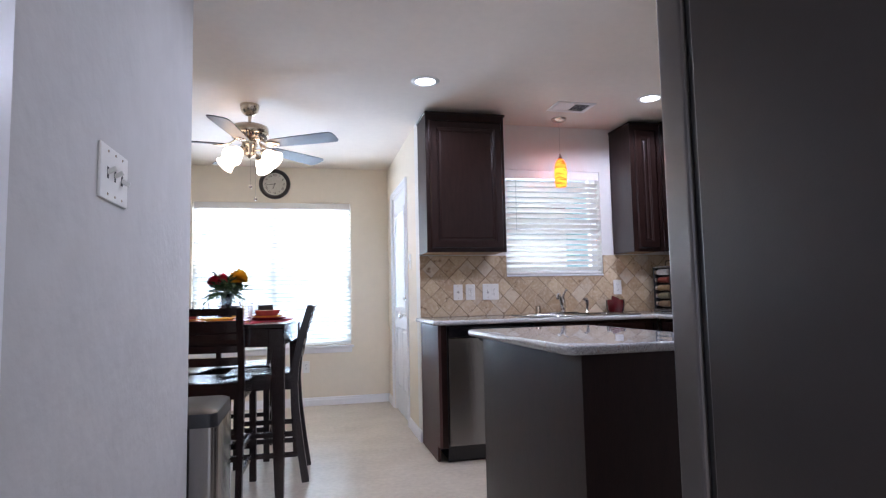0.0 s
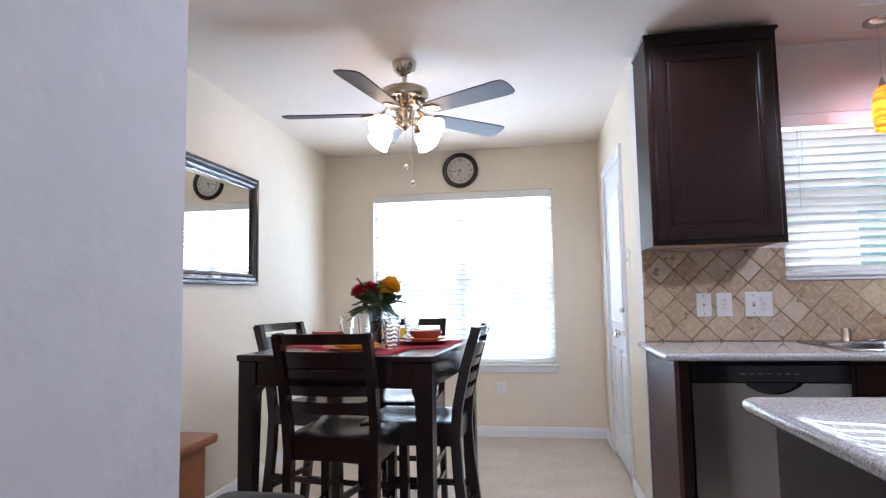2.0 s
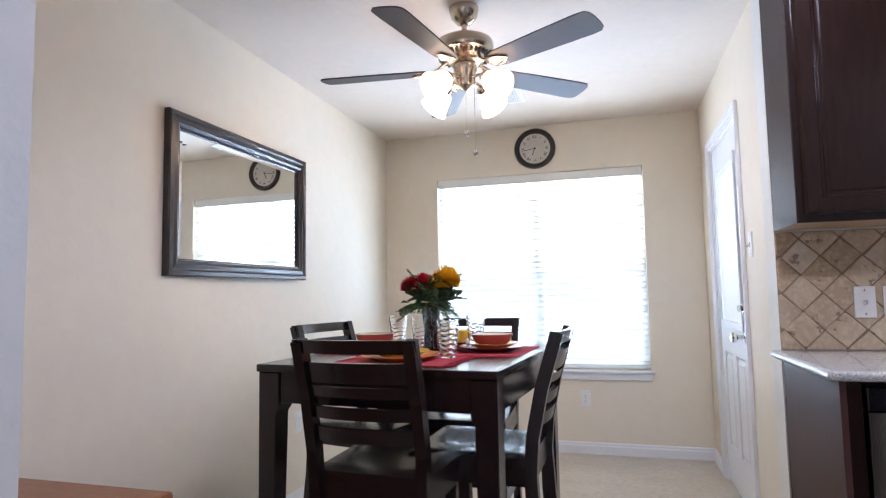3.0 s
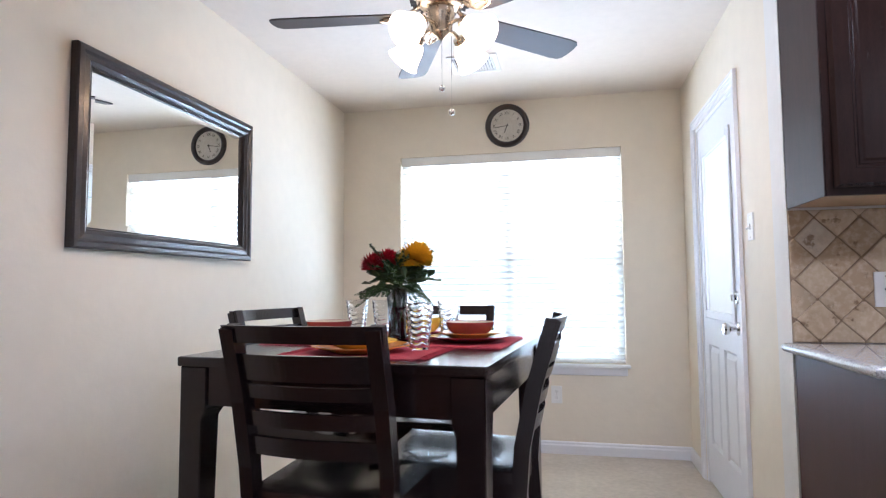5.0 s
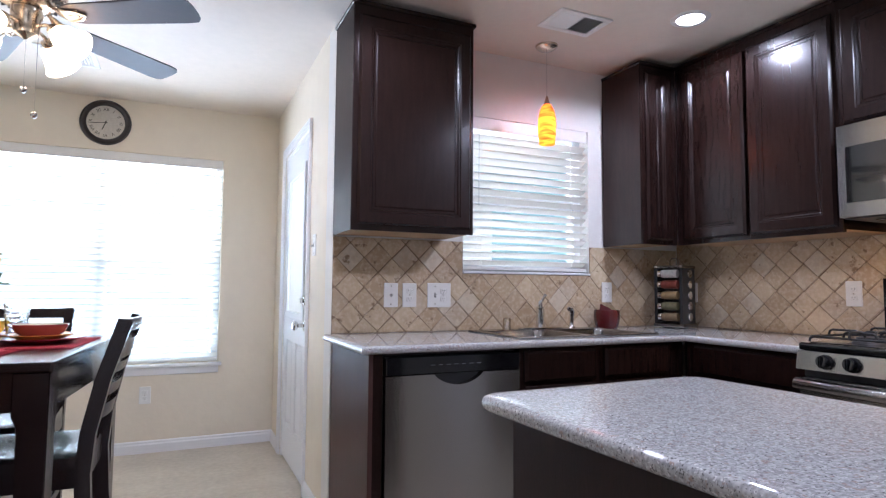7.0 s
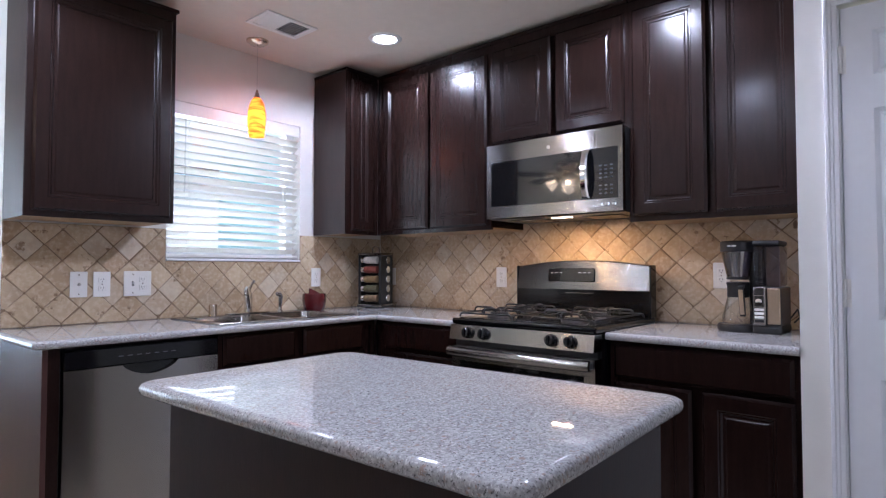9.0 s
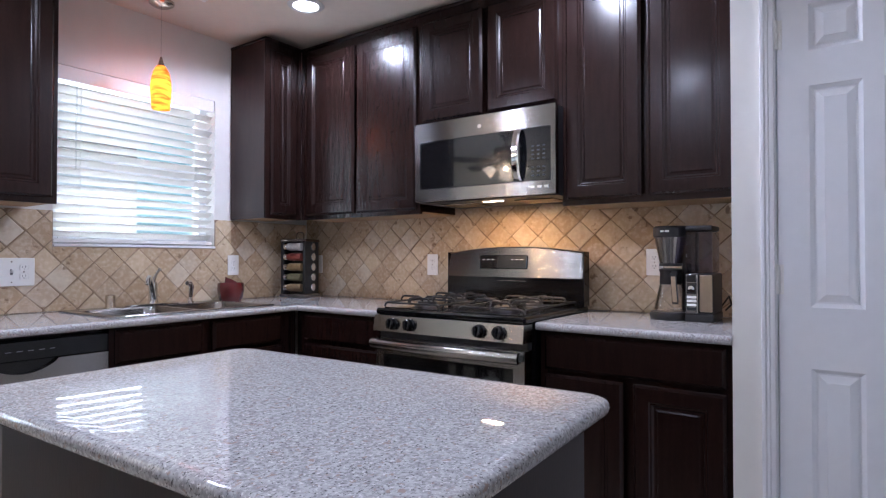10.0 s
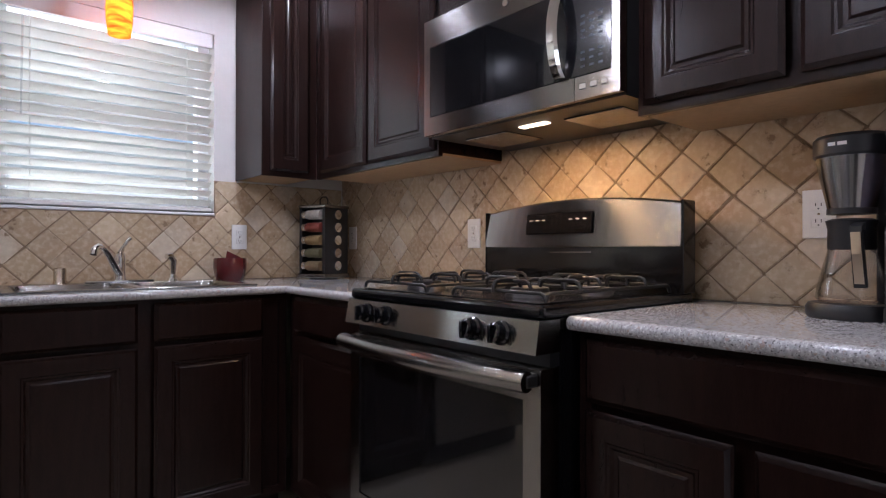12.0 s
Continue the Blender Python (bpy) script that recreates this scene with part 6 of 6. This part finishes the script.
part("basket_collar", lathe(B(), [(0.001, 0.2255), (0.044, 0.2255), (0.044, 0.214), (0.001, 0.214)], 30, at=(0.068, 0.080, 0)), BLACKP, cm, "", True)
part("brand_mark", bx(bx(B(), 0.045, 0.058, 0.0125, 0.0145, 0.350, 0.357), 0.062, 0.078, 0.011, 0.0135, 0.350, 0.357), WHITEP, cm, "pale plain mark")
cf = thing("carafe", (3.195 + 0.080, 3.158 - 0.068, CT + 0.0325), "clear glass coffee carafe with a black collar and handle", "carafe", "", -90)
part("glass", lathe(B(), [(0.001, 0.0), (0.058, 0.0), (0.064, 0.008), (0.062, 0.03), (0.048, 0.085), (0.040, 0.115), (0.038, 0.115), (0.046, 0.084), (0.060, 0.03), (0.061, 0.010), (0.001, 0.004)], 36), CLEAR, cf, "", True)
part("collar", lathe(B(), [(0.041, 0.108), (0.043, 0.112), (0.042, 0.150), (0.046, 0.168), (0.036, 0.172), (0.001, 0.172)], 32), BLACKP, cf, "black collar and lid", True)
part("handle", bar(B(), [(0.058 - 0.03, -0.055, 0.155), (0.03, -0.085, 0.150), (0.034, -0.088, 0.10), (0.036, -0.078, 0.035)], 0.020, 0.014), BLACKP, cf, "black handle")
part("handle_inlay", bar(B(), [(0.031, -0.0945, 0.142), (0.034, -0.097, 0.10), (0.036, -0.087, 0.042)], 0.016, 0.003), MATS["champagne_metal"], cf, "brushed metal inlay")
cord = tube(B(), [(3.345, 2.90, CT + 0.04), (3.38, 2.885, CT + 0.06), (3.42, 2.90, CT + 0.09), (3.44, 2.93, CT + 0.05), (3.43, 2.96, CT + 0.006)], 0.0035, 8)
tagged(part("power_cord", cord, BLACKP, None, "", True), "black power cord resting on the counter behind the coffee maker", "cord")

# ---- by the entrance ----
tc = thing("trash_can", (0.012, 3.575, 0), "slim stainless step trash can with a black lid", "trash can")
bm = B()
loops = []
for z in (0.02, 0.635):
    oc = []
    for qx, qy, a0 in ((0.117 - 0.03, 0.195 - 0.03, 0), (-0.117 + 0.03, 0.195 - 0.03, 90), (-0.117 + 0.03, -0.195 + 0.03, 180), (0.117 - 0.03, -0.195 + 0.03, 270)):
        oc += [bm.verts.new((x, y, z)) for x, y in arc_corner(qx, qy, 0.03, a0, a0 + 90, 5)]
    loops.append(oc)
for k in range(len(loops[0])):
    bm.faces.new((loops[0][k], loops[0][(k + 1) % len(loops[0])], loops[1][(k + 1) % len(loops[0])], loops[1][k]))
bm.faces.new(loops[1])
part("bin", bm, STEEL, tc, "brushed stainless bin", True)
part("base", bx(B(), -0.118, 0.118, -0.196, 0.196, 0.0, 0.0195, 0.004), BLACKP, tc)
bm = B()
loops = []
for ins, z in ((-0.002, 0.636), (-0.003, 0.668), (0.004, 0.682), (0.018, 0.690), (0.07, 0.698)):
    oc = []
    for qx, qy, a0 in ((0.117 - 0.034, 0.195 - 0.034, 0), (-0.117 + 0.034, 0.195 - 0.034, 90), (-0.117 + 0.034, -0.195 + 0.034, 180), (0.117 - 0.034, -0.195 + 0.034, 270)):
        oc += [bm.verts.new((x, y, z)) for x, y in arc_corner(qx - math.copysign(ins, qx), qy - math.copysign(ins, qy), 0.034, a0, a0 + 90, 5)]
    loops.append(oc)
for a, b in zip(loops, loops[1:]):
    for k in range(len(a)):
        bm.faces.new((a[k], a[(k + 1) % len(a)], b[(k + 1) % len(a)], b[k]))
bm.faces.new(loops[0])
bm.faces.new(loops[-1])
part("lid", bm, BLACKP, tc, "domed black lid", True)
part("pedal", bx(B(), -0.04, 0.04, -0.225, -0.197, 0.008, 0.022, 0.004), BLACKP, tc)

sb = thing("wooden_sideboard", (-0.605, 3.522, 0), "reddish-brown wooden sideboard with an overhanging top", "sideboard")
part("top", bx(B(), -0.49, 0.49, -0.235, 0.235, 0.809, 0.834, 0.008, 2), OAK, sb)
part("side", bx(B(), 0.445, 0.465, -0.215, 0.215, 0.0, 0.809), OAK, sb)
part("side", bx(B(), -0.465, -0.445, -0.215, 0.215, 0.0, 0.809), OAK, sb)
part("front", bx(B(), -0.445, 0.445, 0.195, 0.213, 0.06, 0.809), OAK, sb)
part("back", bx(B(), -0.445, 0.445, -0.215, -0.20, 0.0, 0.809), OAK, sb)
# moulded casing of a hall opening on the switch wall
bm = bx(B(), 0.0342, 0.049, 2.00, 2.058, 0, 2.1, 0.003)
bx(bm, 0.0342, 0.055, 2.00, 2.022, 0, 2.1, 0.003)
structure("casing_hall", bm, TRIM, "white moulded door casing", "door casing")

# ---- outside ----
GRASS = mat("lawn", (0.09, 0.13, 0.05), 0.9, scale=2, vary=0.3)
structure("ground", bx(B(), -80, 80, -80, 90, -0.3, -0.12), GRASS, "lawn outside the windows", "ground")
SIDING = mat("pale_siding", (0.50, 0.78, 0.80), 0.7, scale=2, vary=0.06)
CONC = mat("patio_concrete", (0.55, 0.54, 0.51), 0.8, scale=3, vary=0.06)
structure("patio", bx(B(), 1.42, 6.5, 5.66, 10.5, -0.12, -0.03), CONC, "pale concrete patio", "patio")
structure("patio_roof", bx(B(), 1.42, 6.5, 5.66, 9.2, 2.50, 2.62), TRIM, "white patio ceiling", "roof")
for k in range(5):
    structure("patio_beam_%d" % k, bx(B(), 1.42, 6.5, 6.1 + 0.7 * k, 6.2 + 0.7 * k, 2.38, 2.50), TRIM, "white patio beam", "beam")
structure("patio_wall", bx(B(), 4.2, 4.35, 5.66, 9.2, -0.12, 2.5), SIDING, "pale blue-green siding beside the patio", "wall")
structure("patio_post", bx(B(), 2.05, 2.2, 9.0, 9.15, -0.12, 2.5, 0.01), TRIM, "white patio post", "post")

nh = thing("neighbour_house", (0, 13.0, -0.12), "pale house with a low roof beyond the lawn", "house")
part("wall", bx(B(), -9, 9, 0, 0.3, 0, 3.0), TRIM, nh, "pale siding")
bm = B()
v = [bm.verts.new(q) for q in ((-9.5, -0.5, 2.95), (9.5, -0.5, 2.95), (9.5, 4.0, 5.0), (-9.5, 4.0, 5.0), (-9.5, -0.5, 3.05), (9.5, -0.5, 3.05), (9.5, 4.0, 5.1), (-9.5, 4.0, 5.1))]
for q in ((0, 1, 2, 3), (4, 5, 6, 7), (0, 1, 5, 4), (1, 2, 6, 5), (2, 3, 7, 6), (3, 0, 4, 7)):
    bm.faces.new([v[i] for i in q])
part("roof", bm, mat("grey_shingle", (0.16, 0.15, 0.14), 0.9, scale=4, vary=0.15), nh, "grey roof")

# ---- backsplash tiles ----
tile_field("backsplash_sink", pose(0, YK, 0), XD + 0.002, XR - 0.010, CT, UZ - 0.004, (2.2046, 1.143), [(KW[0], KW[1], KW[2] - 0.012)], "tan tumbled travertine tile set on the diagonal")
tile_field("backsplash_range", pose(XR, 0, 0, 0, 0, -90), -YK + 0.010, -2.801, CT, 1.446, (-3.482, 1.207), [], "tan tumbled travertine tile set on the diagonal", 0.1485, 0.139)
